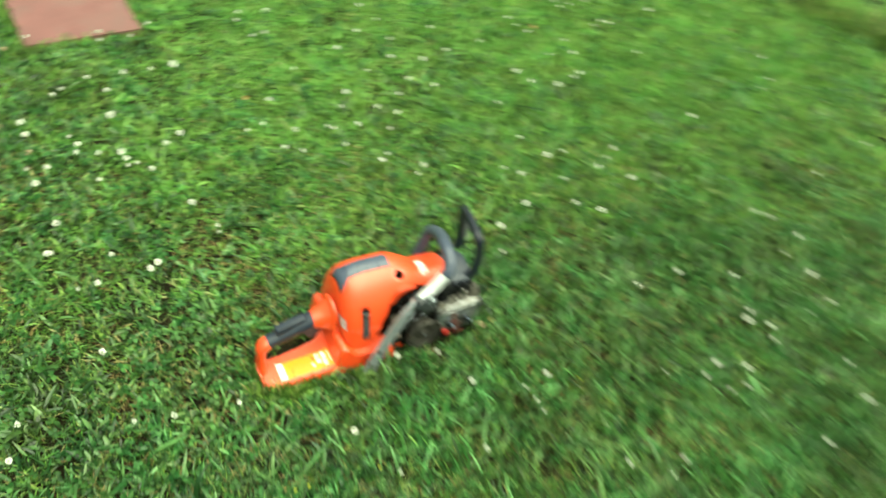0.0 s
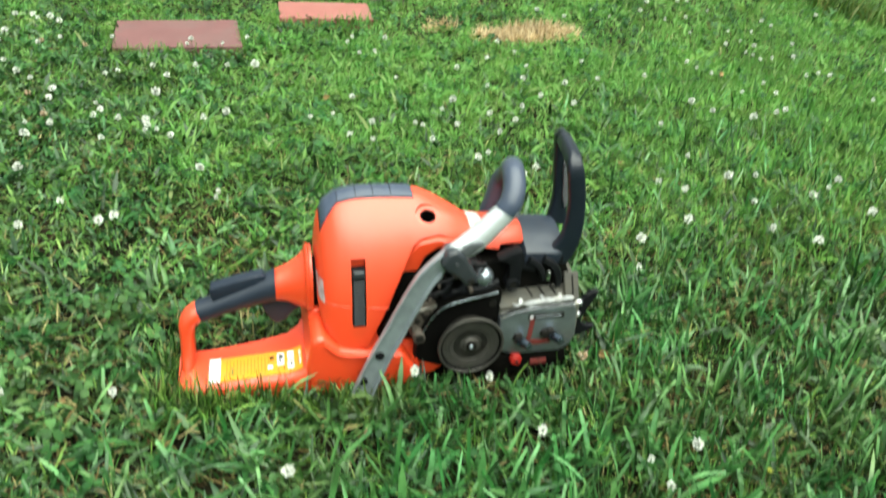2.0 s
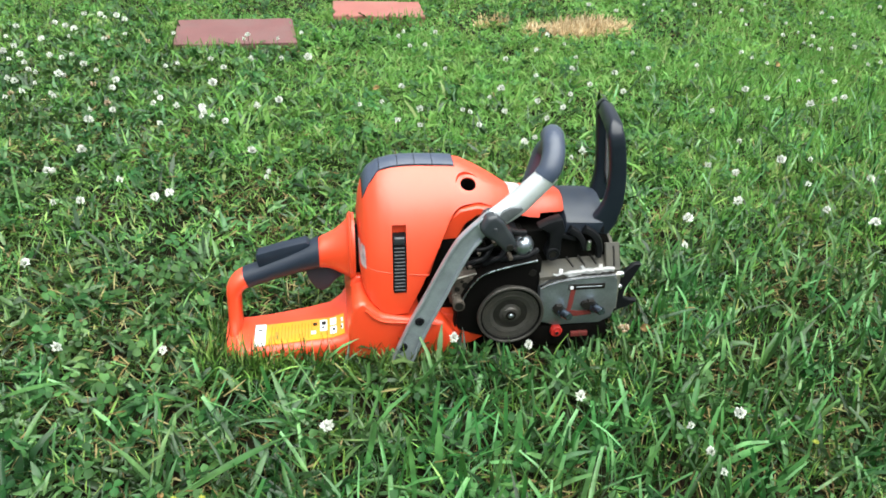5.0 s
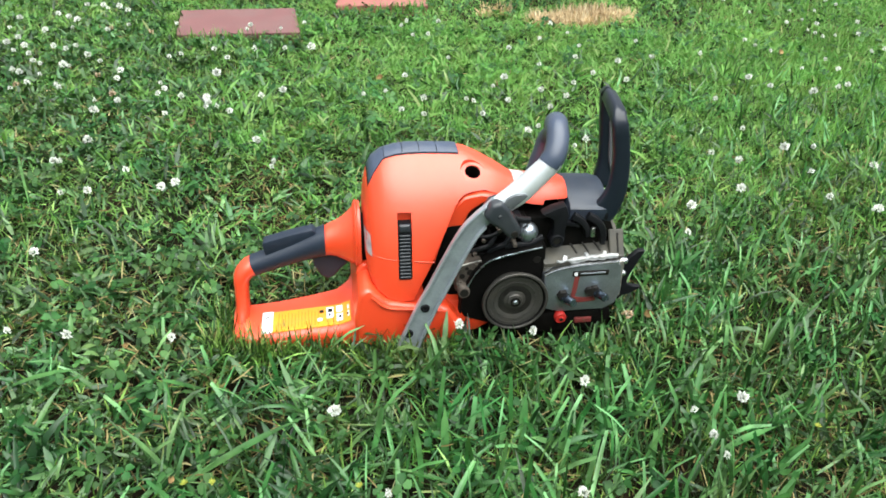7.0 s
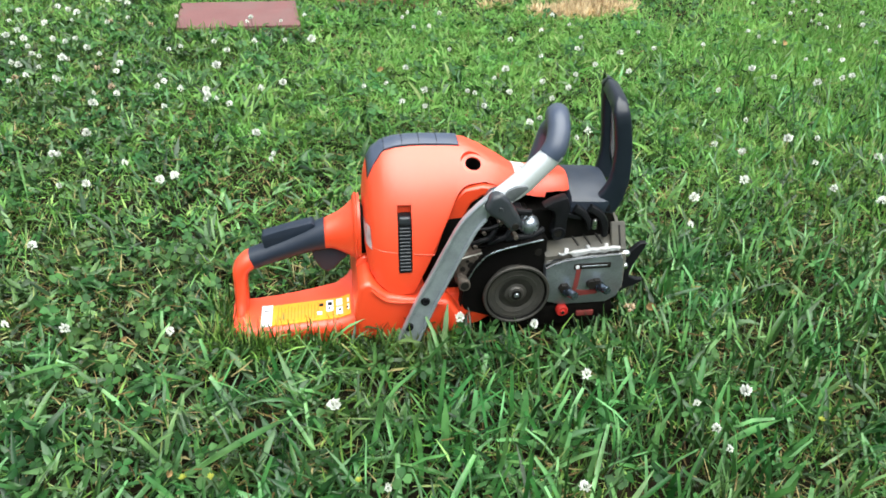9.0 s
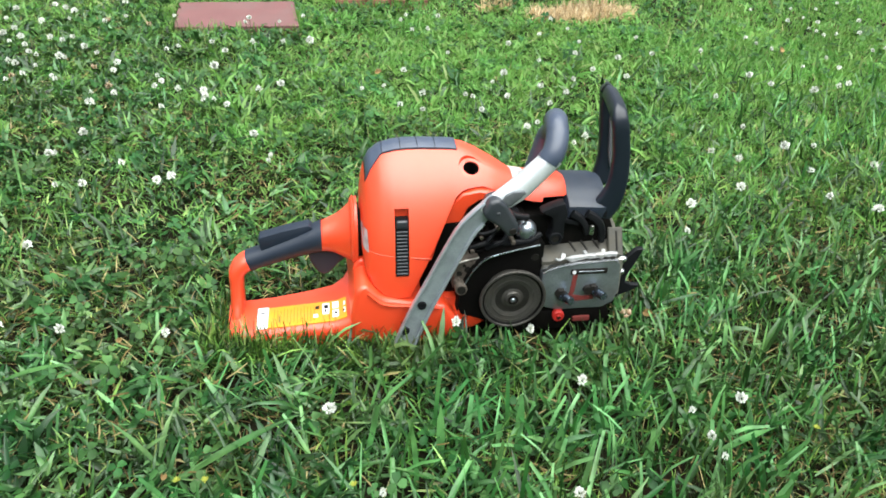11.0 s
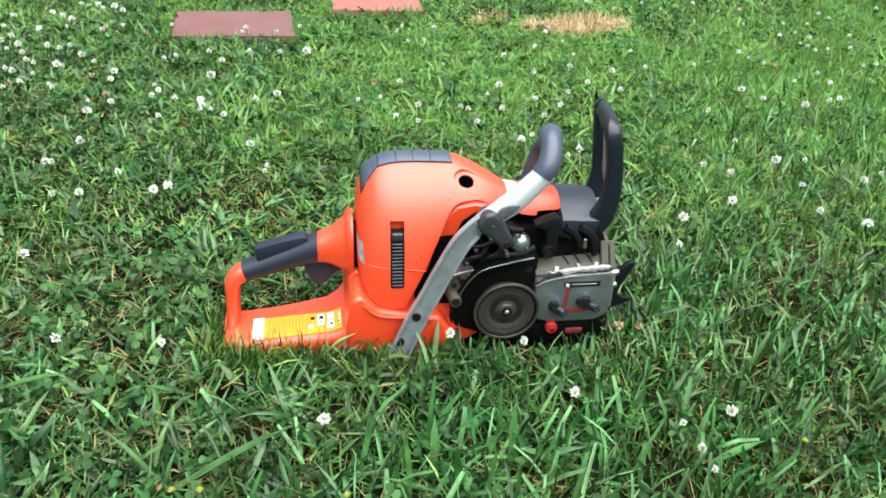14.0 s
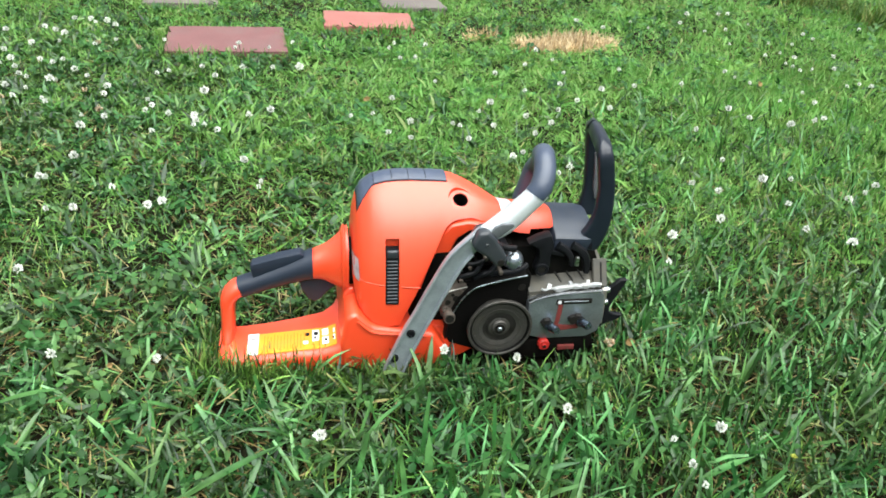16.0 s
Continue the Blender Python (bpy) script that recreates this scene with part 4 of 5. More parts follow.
def clutch_drum():
    c = (0.0915, -0.0475, 0.0765)
    d = part("clutch_drum", turned([(0.0, 0.0045), (0.0125, 0.0045), (0.0140, 0.0055), (0.0200, 0.0055), (0.0225, 0.0040), (0.0320, 0.0034), (0.0352, 0.0030), (0.0368, 0.0012), (0.0375, 0.0), (0.0396, 0.0), (0.0404, 0.0012), (0.0404, 0.0042), (0.0385, 0.0050), (0.0300, 0.0055), (0.0300, 0.022), (0.0, 0.022)], c, "y", 56), DRUM, saw, "worn brown steel clutch drum")
    for r, w, y in ((0.0318, 0.0007, 0.0038), (0.0262, 0.0006, 0.0042), (0.0170, 0.0006, 0.0060)):
        part("ring", turned([(r - w, 0.005), (r - w * 0.6, y - 0.001), (r + w * 0.6, y - 0.001), (r + w, 0.005)], c, "y", 48), DRUM, d)
    # The groove's shade is a black ring laid on the drum.
    part("groove", turned([(0.0345, 0.0028), (0.0349, 0.0018), (0.0364, 0.0006), (0.0368, 0.0016)], c, "y", 56, False), SHADE_BLACK, d, "black ring painted as the shaded groove inside the rim")
    part("hub", turned([(0.0, 0.0005), (0.0045, 0.0005), (0.0055, 0.0015), (0.0085, 0.002), (0.0098, 0.0035), (0.0098, 0.006)], c, "y", 32), DRUM, d, "round hub of the drum")
    part("shaft_end", turned([(0.0, -0.0015), (0.002, -0.0015), (0.0028, -0.0005), (0.0028, 0.004)], c, "y", 16), CHROME, d, "bright shaft end")
    part("snap_ring", turned([(0.0045, 0.002), (0.0045, -0.0002), (0.0058, -0.0002), (0.0058, 0.002)], c, "y", 24), ENGINE, d)
    return d


clutch_drum()


def bar_mount():
    p = part("bar_mount_plate", prism([(0.131, 0.056), (0.127, 0.104), (0.138, 0.111), (0.154, 0.1145), (0.176, 0.1165), (0.217, 0.118), (0.223, 0.112), (0.227, 0.075), (0.222, 0.058), (0.208, 0.050), (0.150, 0.050)], -0.036, -0.020, 0.0025, 2), PLATE, saw, "grey metal bar mounting plate")
    for x, z in ((0.157, 0.0715), (0.197, 0.0760)):
        st = part("stud", tilted(turned([(0.0, -0.016), (0.0044, -0.016), (0.0052, -0.014), (0.0052, 0.0), (0.0065, 0.0), (0.0065, 0.006)], (0, 0, 0), "y", 16), Matrix.Translation((x, -0.040, z)) @ Euler((radians(-14), 0, radians(16))).to_matrix().to_4x4()), BLUED, p, "threaded dark steel bar stud")
        part("collar", turned([(0.0, -0.003), (0.0060, -0.003), (0.0074, 0.0), (0.0074, 0.004)], (x - 0.0045, -0.0375, z + 0.004), "y", 6), INK_AND_SHADE, st)
    part("slot", box(0.162, 0.208, -0.0372, -0.030, 0.1010, 0.1090, 0.0018, 2), INK_AND_SHADE, p, "dark strip painted as an oil slot in the plate")
    part("slot_eye", turned([(0.0, -0.0006), (0.0024, -0.0006), (0.0024, 0.002)], (0.1660, -0.0374, 0.1052), "y", 14), STICKER, p)
    part("slot_print", box(0.1715, 0.203, -0.0376, -0.034, 0.1045, 0.1062, 0.0002, 1), PLATE, p)
    part("rust_streak", prism([(0.1655, 0.1015), (0.1715, 0.1015), (0.1700, 0.078), (0.1685, 0.0715), (0.180, 0.0695), (0.194, 0.0705), (0.196, 0.0640), (0.176, 0.0625), (0.160, 0.0635), (0.1640, 0.0760)], -0.0366, -0.034, 0.0002, 1), RUST, p, "red-brown rusty stain")
    part("adjuster", turned([(0.0, -0.003), (0.0055, -0.003), (0.006, 0.002)], (0.186, -0.038, 0.0795), "y", 12), INK_AND_SHADE, p)
    return p


bar_mount()


def muffler():
    m = part("muffler", prism([(0.130, 0.060), (0.128, 0.112), (0.216, 0.116), (0.230, 0.116), (0.231, 0.062)], -0.0285, 0.085, 0.002, 1), CAST, saw, "pale cast metal muffler")
    # sloping sheet metal top, three dark strips painted as curved slits, and a ragged bright edge
    rings = []
    for i in range(11):
        x = 0.127 + 0.0095 * i
        rise = 0.006 * i / 10
        rings.append([(x, -0.031, 0.113 + rise), (x, -0.0315, 0.118 + rise), (x, -0.026, 0.1215 + rise), (x + 0.001, -0.012, 0.129 + rise), (x + 0.003, 0.006, 0.139 + rise), (x + 0.003, 0.030, 0.141 + rise), (x + 0.003, 0.030, 0.112), (x, 0.0, 0.108)])
    top = part("muffler_top", loft(rings), DULL_TIN, m, "pale sheet metal muffler top")
    for x in (0.1655, 0.1800, 0.1945):
        part("slit", sweep([(x + 0.0035, -0.0235, 0.1235 + (x - 0.127) * 0.063, 0.0012, 0.0010), (x - 0.001, -0.014, 0.1292 + (x - 0.127) * 0.063, 0.0012, 0.0010), (x - 0.0085, -0.002, 0.1362 + (x - 0.127) * 0.063, 0.0012, 0.0010)], (1, 0, 0), 2.2, 8, 4), INK_AND_SHADE, top)
    rnd = random.Random(8)
    edge = []
    for i in range(17):
        x = 0.142 + 0.0047 * i
        wide = 0.45 if i < 4 else 1.0
        edge.append((x, -0.0315 + rnd.uniform(-0.0008, 0.0008), 0.1200 + (x - 0.127) * 0.058 + rnd.uniform(-0.0010, 0.0010), rnd.uniform(0.0022, 0.0048) * wide, rnd.uniform(0.0022, 0.0042) * wide))
    part("ragged_edge", sweep(edge, (0, 1, 0), 2.2, 10, 2), TIN, top, "ragged bright metal edge")
    for x in (0.1500, 0.1780, 0.1990):
        part("bent_tab", tilted(box(0, rnd.uniform(0.004, 0.007), -0.003, 0.004, -0.0020, 0.0010, 0.0012, 2), Matrix.Translation((x, -0.0285, 0.1225 + (x - 0.127) * 0.062)) @ Euler((radians(rnd.uniform(20, 42)), radians(rnd.uniform(-20, 20)), radians(rnd.uniform(-25, 25)))).to_matrix().to_4x4()), TIN, top, "bent metal tab")
    part("rim", sweep([(0.128, -0.0345, 0.1055, 0.0028, 0.0018), (0.140, -0.0355, 0.1120, 0.0028, 0.0018), (0.156, -0.0355, 0.1155, 0.0028, 0.0018), (0.180, -0.0355, 0.1180, 0.0028, 0.0018), (0.219, -0.0350, 0.1192, 0.0028, 0.0018)], (0, 1, 0), 2.5, 8), STEEL, m, "bright edge of the muffler")
    lying = Matrix.Translation((0.2150, -0.0290, 0.1225)) @ Euler((radians(-30), 0, 0)).to_matrix().to_4x4()
    part("corner_tab", tilted(box(-0.0070, 0.0115, -0.0020, 0.0030, -0.0020, 0.0330, 0.0012, 1), lying), DULL_TIN, m, "upright metal tab")
    part("tab_slit", tilted(box(0.0022, 0.0046, -0.0026, 0.0, 0.0040, 0.0285, 0.0004, 1), lying), INK_AND_SHADE, m, "dark strip painted as a narrow slit in the tab")
    for z in (0.112, 0.094):
        part("front_bolt", turned([(0.0, 0.008), (0.0035, 0.008), (0.0045, 0.006), (0.0045, 0.0)], (0.226, -0.024, z), "x", 10), STEEL, m)
    return m


muffler()


def bumper():
    b = part("spiked_bumper", prism([(0.226, 0.030), (0.226, 0.096), (0.2355, 0.0910), (0.2470, 0.1035), (0.2560, 0.1125), (0.2655, 0.1128), (0.2640, 0.1060), (0.2560, 0.0880), (0.2490, 0.0720), (0.2490, 0.0630), (0.2580, 0.0590), (0.2700, 0.0580), (0.2680, 0.0540), (0.2570, 0.0480), (0.2430, 0.0430), (0.2380, 0.0300)], -0.004, 0.003, 0.0012, 1), BLACK, saw, "black steel spiked bumper")
    for x, z in ((0.2640, 0.1095), (0.2665, 0.0558)):
        part("spike_tip", turned([(0.0, 0.0045), (0.0026, 0.0)], (x, -0.0005, z), "x", 8), STEEL, b, "bare metal spike tip")
    return b


bumper()
cap = part("oil_cap", turned([(0.0, -0.002), (0.0025, -0.002), (0.003, 0.0), (0.0065, 0.0), (0.0075, 0.0015), (0.0075, 0.008)], (0.1535, -0.040, 0.042), "y", 24), RED, saw, "red rubber plug under the plate")
part("plug_eye", turned([(0.0, -0.0005), (0.0022, -0.0005), (0.0022, 0.002)], (0.1535, -0.0424, 0.042), "y", 12), INK_AND_SHADE, cap)
part("red_clip", box(0.173, 0.195, -0.037, -0.030, 0.031, 0.038, 0.0015), RUST, saw, "dull red clip under the plate")


# ---- the lawn ----
VIEW = np.array((-0.39, 0.92))
EDGE_A, EDGE_B = np.array((0.58, 4.08)), np.array((1.65, 3.26))
rng = np.random.default_rng(11)


def waves(x, y, k, seed):
    """A smooth field about 0, from -1 to 1, with features about 1 / k metres wide."""
    g = np.random.default_rng(seed)
    out = 0
    for i in range(7):
        a, f, p = g.uniform(0, 6.28), k * g.uniform(1.5, 6.0), g.uniform(0, 6.28)
        out = out + np.sin(f * (x * np.cos(a) + y * np.sin(a)) + p) / 7 ** 0.5
    return np.tanh(out)


def scatter(s0, s1, density):
    """Random places on the lawn from s0 to s1 metres ahead of the onlooker."""
    wide = 0.85 + 0.78 * s1
    n = int(density * (s1 - s0) * 2 * wide)
    s, u = rng.uniform(s0, s1, n), rng.uniform(-wide, wide, n)
    keep = np.abs(u) < 0.85 + 0.78 * s
    s, u = s[keep], u[keep]
    return 0.57 + s * VIEW[0] + u * VIEW[1], 0.55 + s * VIEW[1] - u * VIEW[0]


def free(x, y, rim=0.0):
    """Where nothing stands on the ground."""
    a = math.radians(33)
    px, py = (x - 0.26) * math.cos(a) + (y - 1.25) * math.sin(a), -(x - 0.26) * math.sin(a) + (y - 1.25) * math.cos(a)
    ok = ~((px > -0.105 - rim) & (px < 0.235 + rim) & (py > -0.046 - rim) & (py < 0.125 + rim))
    ok &= ~((px > -0.257 - rim) & (px < -0.08) & (py > -0.034 - rim) & (py < 0.072 + rim))
    for sx, sy, turn, w, d, *_ in STONES:
        b = math.radians(turn)
        qx, qy = (x - sx) * math.cos(b) + (y - sy) * math.sin(b), -(x - sx) * math.sin(b) + (y - sy) * math.cos(b)
        ok &= ~((np.abs(qx) < w / 2 - 0.004) & (np.abs(qy) < d / 2 - 0.004))
    return ok


def dead(x, y):
    """How far a place lies within the dead patches (over 0: inside)."""
    a = math.radians(34.7)
    out = np.full(np.shape(x), -1.0)
    for cx, cy, hx, hy in ((-0.014, 2.845, 0.158, 0.066), (-0.25, 2.785, 0.058, 0.022)):
        qx, qy = (x - cx) * math.cos(a) + (y - cy) * math.sin(a), -(x - cx) * math.sin(a) + (y - cy) * math.cos(a)
        out = np.maximum(out, 1 - (qx / hx) ** 2 - (qy / hy) ** 2)
    return out + 0.45 * waves(x, y, 6, 77)


def stuff(name, verts, faces, material, label, category):
    """Many small leaves as one mesh. verts: n x k x 3; faces: index rows within one leaf."""
    n, k = verts.shape[:2]
    f = np.array(faces)
    index = (np.arange(n)[:, None, None] * k + f[None]).reshape(-1)
    me = bpy.data.meshes.new(name)
    me.vertices.add(n * k)
    me.vertices.foreach_set("co", verts.astype(np.float32).reshape(-1))
    me.loops.add(len(index))
    me.loops.foreach_set("vertex_index", index.astype(np.int32))
    m = n * len(f)
    me.polygons.add(m)
    me.polygons.foreach_set("loop_start", np.arange(0, m * f.shape[1], f.shape[1], dtype=np.int32))
    me.update(calc_edges=True)
    me.shade_smooth()
    ob = new(name, me)
    me.materials.append(material)
    return tagged(ob, label, category, kind="stuff")


def blades(x, y, length, width, tilt0, bend, profile, z0=0.0, twist=0.0, heading=None):
    """Curved strips: lean from tilt0, bending on by bend, with the given widths from foot to tip."""
    n, k = len(x), len(profile)
    a = rng.uniform(0, 2 * np.pi, n) if heading is None else heading
    way = np.stack([np.cos(a), np.sin(a), np.zeros(n)], -1)
    b = a + np.pi / 2 + rng.normal(0, 0.2, n)
    side = np.stack([np.cos(b), np.sin(b), rng.normal(0, 0.2 + twist, n)], -1)
    side /= np.linalg.norm(side, axis=1)[:, None]
    sway = rng.normal(0, 0.25, n)
    p = np.stack([x, y, ground_height(x, y) + z0], -1)
    rows = []
    for i in range(k):
        half = (width * profile[i] / 2)[:, None] * side
        rows += [p - half, p + half]
        t = tilt0 + bend * i / (k - 1)
        p = p + (length / (k - 1))[:, None] * (np.sin(t)[:, None] * way + np.cos(t)[:, None] * np.array((0, 0, 1.0)) + (sway * i / k)[:, None] * side)
        p[:, 2] = np.maximum(p[:, 2], ground_height(p[:, 0], p[:, 1]) + 0.006)
    return np.stack(rows, 1)


def folded(v, depth=0.28):
    """Gives flat strips a crease along the middle."""
    n, k = v.shape[0], v.shape[1] // 2
    a, b = v[:, 0::2], v[:, 1::2]
    mid = (a + b) / 2
    mid[:, :, 2] -= depth * np.linalg.norm(b - a, axis=2)
    return np.stack([a, mid, b], 2).reshape(n, 3 * k, 3)


def creased(k):
    return [f for i in range(k - 1) for f in ((3 * i, 3 * i + 1, 3 * i + 4, 3 * i + 3), (3 * i + 1, 3 * i + 2, 3 * i + 5, 3 * i + 4))]


def strip(k):
    return [(2 * i, 2 * i + 1, 2 * i + 3, 2 * i + 2) for i in range(k - 1)]


def alive(x, y):
    return free(x, y) & (dead(x, y) < 0.05)


def gaps(x, y):
    """Where the sward is thin and the ground, blackened for shade, shows."""
    s = (x - 0.57) * VIEW[0] + (y - 0.55) * VIEW[1]
    return (waves(x, y, 24, 91) > 0.52) & (rng.uniform(0, 1, len(x)) < 0.88 * np.clip((1.5 - s) / 0.6, 0.12, 1))


def kept(x, y, fade):
    """Thins a zone out from one distance to another."""
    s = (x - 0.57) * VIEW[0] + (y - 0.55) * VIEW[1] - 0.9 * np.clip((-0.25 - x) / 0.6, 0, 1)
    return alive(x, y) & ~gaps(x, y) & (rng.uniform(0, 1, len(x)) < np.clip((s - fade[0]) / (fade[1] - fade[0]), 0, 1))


def saw_distance(x, y):
    """Metres from the saw's footprint."""
    a = math.radians(33)
    px, py = (x - 0.26) * math.cos(a) + (y - 1.25) * math.sin(a), -(x - 0.26) * math.sin(a) + (y - 1.25) * math.cos(a)
    return np.hypot(np.maximum(np.abs(px + 0.01) - 0.245, 0), np.maximum(np.abs(py - 0.03) - 0.075, 0))


def lawn_zone(s0, s1, fine, broad, tufts, grow, k, green, fade=(-9, -8)):
    """Fine, broad and tufted grass between two distances. grow: widens the blades of the far lawn."""
    tips = (0.6, 1.0, 0.85, 0.12) if k == 4 else (0.9, 1.0, 0.2)
    blunt = (0.75, 1.0, 1.0, 0.72) if k == 4 else (0.85, 1.0, 0.6)
    x, y = scatter(s0, s1, fine)
    ok = kept(x, y, fade) & (rng.uniform(-2.2, 1, len(x)) < waves(x, y, 4, 3))
    x, y = x[ok], y[ok]
    n = len(x)
    h = (0.009 + 0.032 * rng.beta(1.2, 2.4, n)) * (1 + 0.25 * waves(x, y, 3, 9)) * (1 + 0.12 * np.tanh((x - 0.1) * 3))
    tilt = np.clip(rng.beta(2.0, 1.3, n) * 1.5 - 0.25 * np.tanh((x - 0.3) * 2) * rng.uniform(0, 1, n), 0.05, 1.5)
    v = blades(x, y, h, (0.0009 + 0.0024 * rng.beta(1.4, 2.2, n)) * grow, tilt, rng.normal(0.25, 0.5, n), (0.9, 1.0, 0.25) if grow < 2 else (1.0, 0.3), rng.uniform(0, 0.020, n), 0.5)
    stuff("lawn_grass", v, strip(3 if grow < 2 else 2), green, "fine green mown lawn grass growing round the saw", "grass")
    # upright blades with blunt mown tips, thickest in front of the engine
    x, y = scatter(s0, s1, broad)
    ok = kept(x, y, fade) & (rng.uniform(-1.2, 1.2, len(x)) < waves(x, y, 3, 5) * 0.8 + 0.95 * np.tanh((x - 0.25) * 2.5) - 0.1)
    x, y = x[ok], y[ok]
    n = len(x)
    h = rng.uniform(0.028, 0.072, n) * (1 + 0.25 * waves(x, y, 2, 19)) * (1 if grow < 1.2 else 0.7)
    h *= 1 - 0.28 * np.clip((0.2 - x) * 4, 0, 1)
    h *= 0.60 + 0.40 * np.clip(saw_distance(x, y) / 0.07, 0, 1)
    v = blades(x, y, h, (0.0018 + 0.0050 * rng.beta(1.4, 2.0, n)) * (0.5 + 0.5 * grow), np.clip(rng.beta(1.2, 1.8, n) * (1.45 - 0.55 * np.clip((x - 0.3) * 4, 0, 1)) + 0.4 * np.clip((0.35 - x) * 3, 0, 1), 0.05, 1.45), rng.normal(0.3, 0.35, n) + 0.5 * np.clip((0.3 - x) * 3, 0, 1) * rng.uniform(0, 1, n), blunt, rng.uniform(0, 0.01, n), 0.4)
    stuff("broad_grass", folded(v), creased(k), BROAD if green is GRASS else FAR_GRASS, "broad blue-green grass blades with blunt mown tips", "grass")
    # low tufts whose leaves spread flat
    x, y = scatter(s0, s1, tufts)
    ok = kept(x, y, fade) & (rng.uniform(-1.3, 1.0, len(x)) < waves(x, y, 3, 15) * 0.7 - 0.55 * np.tanh((x - 0.1) * 2.0))
    x, y = x[ok], y[ok]
    m = 7
    n = len(x) * m
    size = np.repeat(rng.uniform(0.55, 1.15, len(x)), m)
    x, y = np.repeat(x, m) + rng.normal(0, 0.007, n), np.repeat(y, m) + rng.normal(0, 0.007, n)
    low = np.clip((0.25 - x) * 4, 0, 1) * (grow < 1.2)
    v = blades(x, y, size * (0.020 + 0.056 * rng.beta(1.3, 1.8, n)) * (1 if grow < 1.2 else 0.7) * (1 - 0.36 * low), size * rng.uniform(0.0026, 0.0072, n) * (0.5 + 0.5 * grow) * (1 + 0.25 * low), rng.uniform(0.45, 1.35, n), rng.uniform(-0.2, 1.3, n), tips, rng.uniform(0.004, 0.022, n), 0.45)
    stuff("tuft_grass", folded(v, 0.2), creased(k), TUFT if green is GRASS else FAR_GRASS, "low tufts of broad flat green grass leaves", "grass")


def clover_zone(s0, s1, density, grow):
    x, y = scatter(s0, s1, density)
    ok = alive(x, y) & (rng.uniform(-1.3, 1, len(x)) < waves(x, y, 3.2, 41) - 0.25 * np.tanh(x * 1.5))
    x, y = x[ok], y[ok]
    n = len(x)
    top = ground_height(x, y) + rng.uniform(0.016, 0.042, n)
    spin = rng.uniform(0, 2 * np.pi, n)
    size = rng.uniform(0.0045, 0.0085, n) * grow
    lean = rng.normal(0, 0.42, (n, 2))
    shape = np.array(((0, 0), (0.70, 0.72), (1.50, 0.70), (1.68, 0.0), (1.50, -0.70), (0.70, -0.72)))
    out = []
    for i in range(3):
        a = spin + i * 2.094 + rng.normal(0, 0.12, n)
        drop = rng.uniform(-0.15, 0.45, n)
        for sx, sy in shape:
            r, t = sx * size, sy * size
            px, py = r * np.cos(a) - t * np.sin(a), r * np.sin(a) + t * np.cos(a)
            z = top - r * drop + np.abs(t) * 0.35 + px * lean[:, 0] + py * lean[:, 1]
            out.append(np.stack([x + px, y + py, z], -1))
    v = np.stack(out, 1).reshape(n * 3, 6, 3)
    stuff("clover_leaves", v, [(0, 1, 2, 3), (0, 3, 4, 5)], CLOVER, "round green clover leaves among the grass", "clover")
    stems = blades(x, y, np.maximum(top - ground_height(x, y), 0.01), np.full(n, 0.0012) * grow, rng.uniform(0, 0.3, n), rng.uniform(0, 0.2, n), (1.0, 0.8))
    stuff("clover_stems", stems, strip(2), GRASS, "thin green clover stems among the grass", "clover")


def thatch_zone(s0, s1, density, grow):
    x, y = scatter(s0, s1, density)
    ok = free(x, y) & (rng.uniform(-1, 1, len(x)) < waves(x, y, 5, 61) * 0.9 - 0.1)
    x, y = x[ok], y[ok]
    n = len(x)
    v = blades(x, y, rng.uniform(0.007, 0.030, n), rng.uniform(0.0007, 0.0022, n) * grow, rng.uniform(1.0, 1.5, n), rng.uniform(-0.2, 0.5, n), (0.8, 1.0, 0.5), rng.uniform(0.004, 0.027, n), 0.6)
    stuff("dry_thatch", v, strip(3), STRAW, "thin dry straw lying in the grass", "straw")


def saw_fringe():
    """Grass that stands up in front of the saw's lower edge."""
    n = 2100
    px, py = rng.uniform(-0.275, 0.02, n), -0.036 - 0.028 * rng.beta(1.0, 1.6, n)
    py = py - np.where(px > -0.10, 0.012, 0.0)
    rear = np.arange(n) < 230
    px, py = np.where(rear, -0.252 - 0.020 * rng.beta(1, 1.5, n), px), np.where(rear, rng.uniform(-0.045, 0.045, n), py)
    a = math.radians(33)
    x, y = 0.26 + px * math.cos(a) - py * math.sin(a), 1.25 + px * math.sin(a) + py * math.cos(a)
    v = blades(x, y, (0.014 + 0.032 * rng.beta(1.2, 1.6, n)) * np.where(px < -0.1, 1.25, 1.15), rng.uniform(0.001, 0.0036, n), rng.uniform(0.05, 1.35, n), rng.normal(0.3, 0.6, n), (0.9, 1.0, 0.75, 0.2), rng.uniform(0, 0.016, n), 0.6)
    stuff("lawn_grass", v, strip(4), GRASS, "fine green mown lawn grass growing round the saw", "grass")


lawn_zone(0.05, 0.95, 42000, 8800, 3300, 1.0, 4, GRASS)
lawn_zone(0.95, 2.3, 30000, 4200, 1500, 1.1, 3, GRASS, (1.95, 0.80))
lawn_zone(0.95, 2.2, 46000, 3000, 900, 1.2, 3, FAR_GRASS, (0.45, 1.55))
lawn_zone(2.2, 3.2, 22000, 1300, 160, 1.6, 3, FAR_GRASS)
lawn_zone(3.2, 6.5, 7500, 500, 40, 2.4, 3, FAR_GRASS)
saw_fringe()


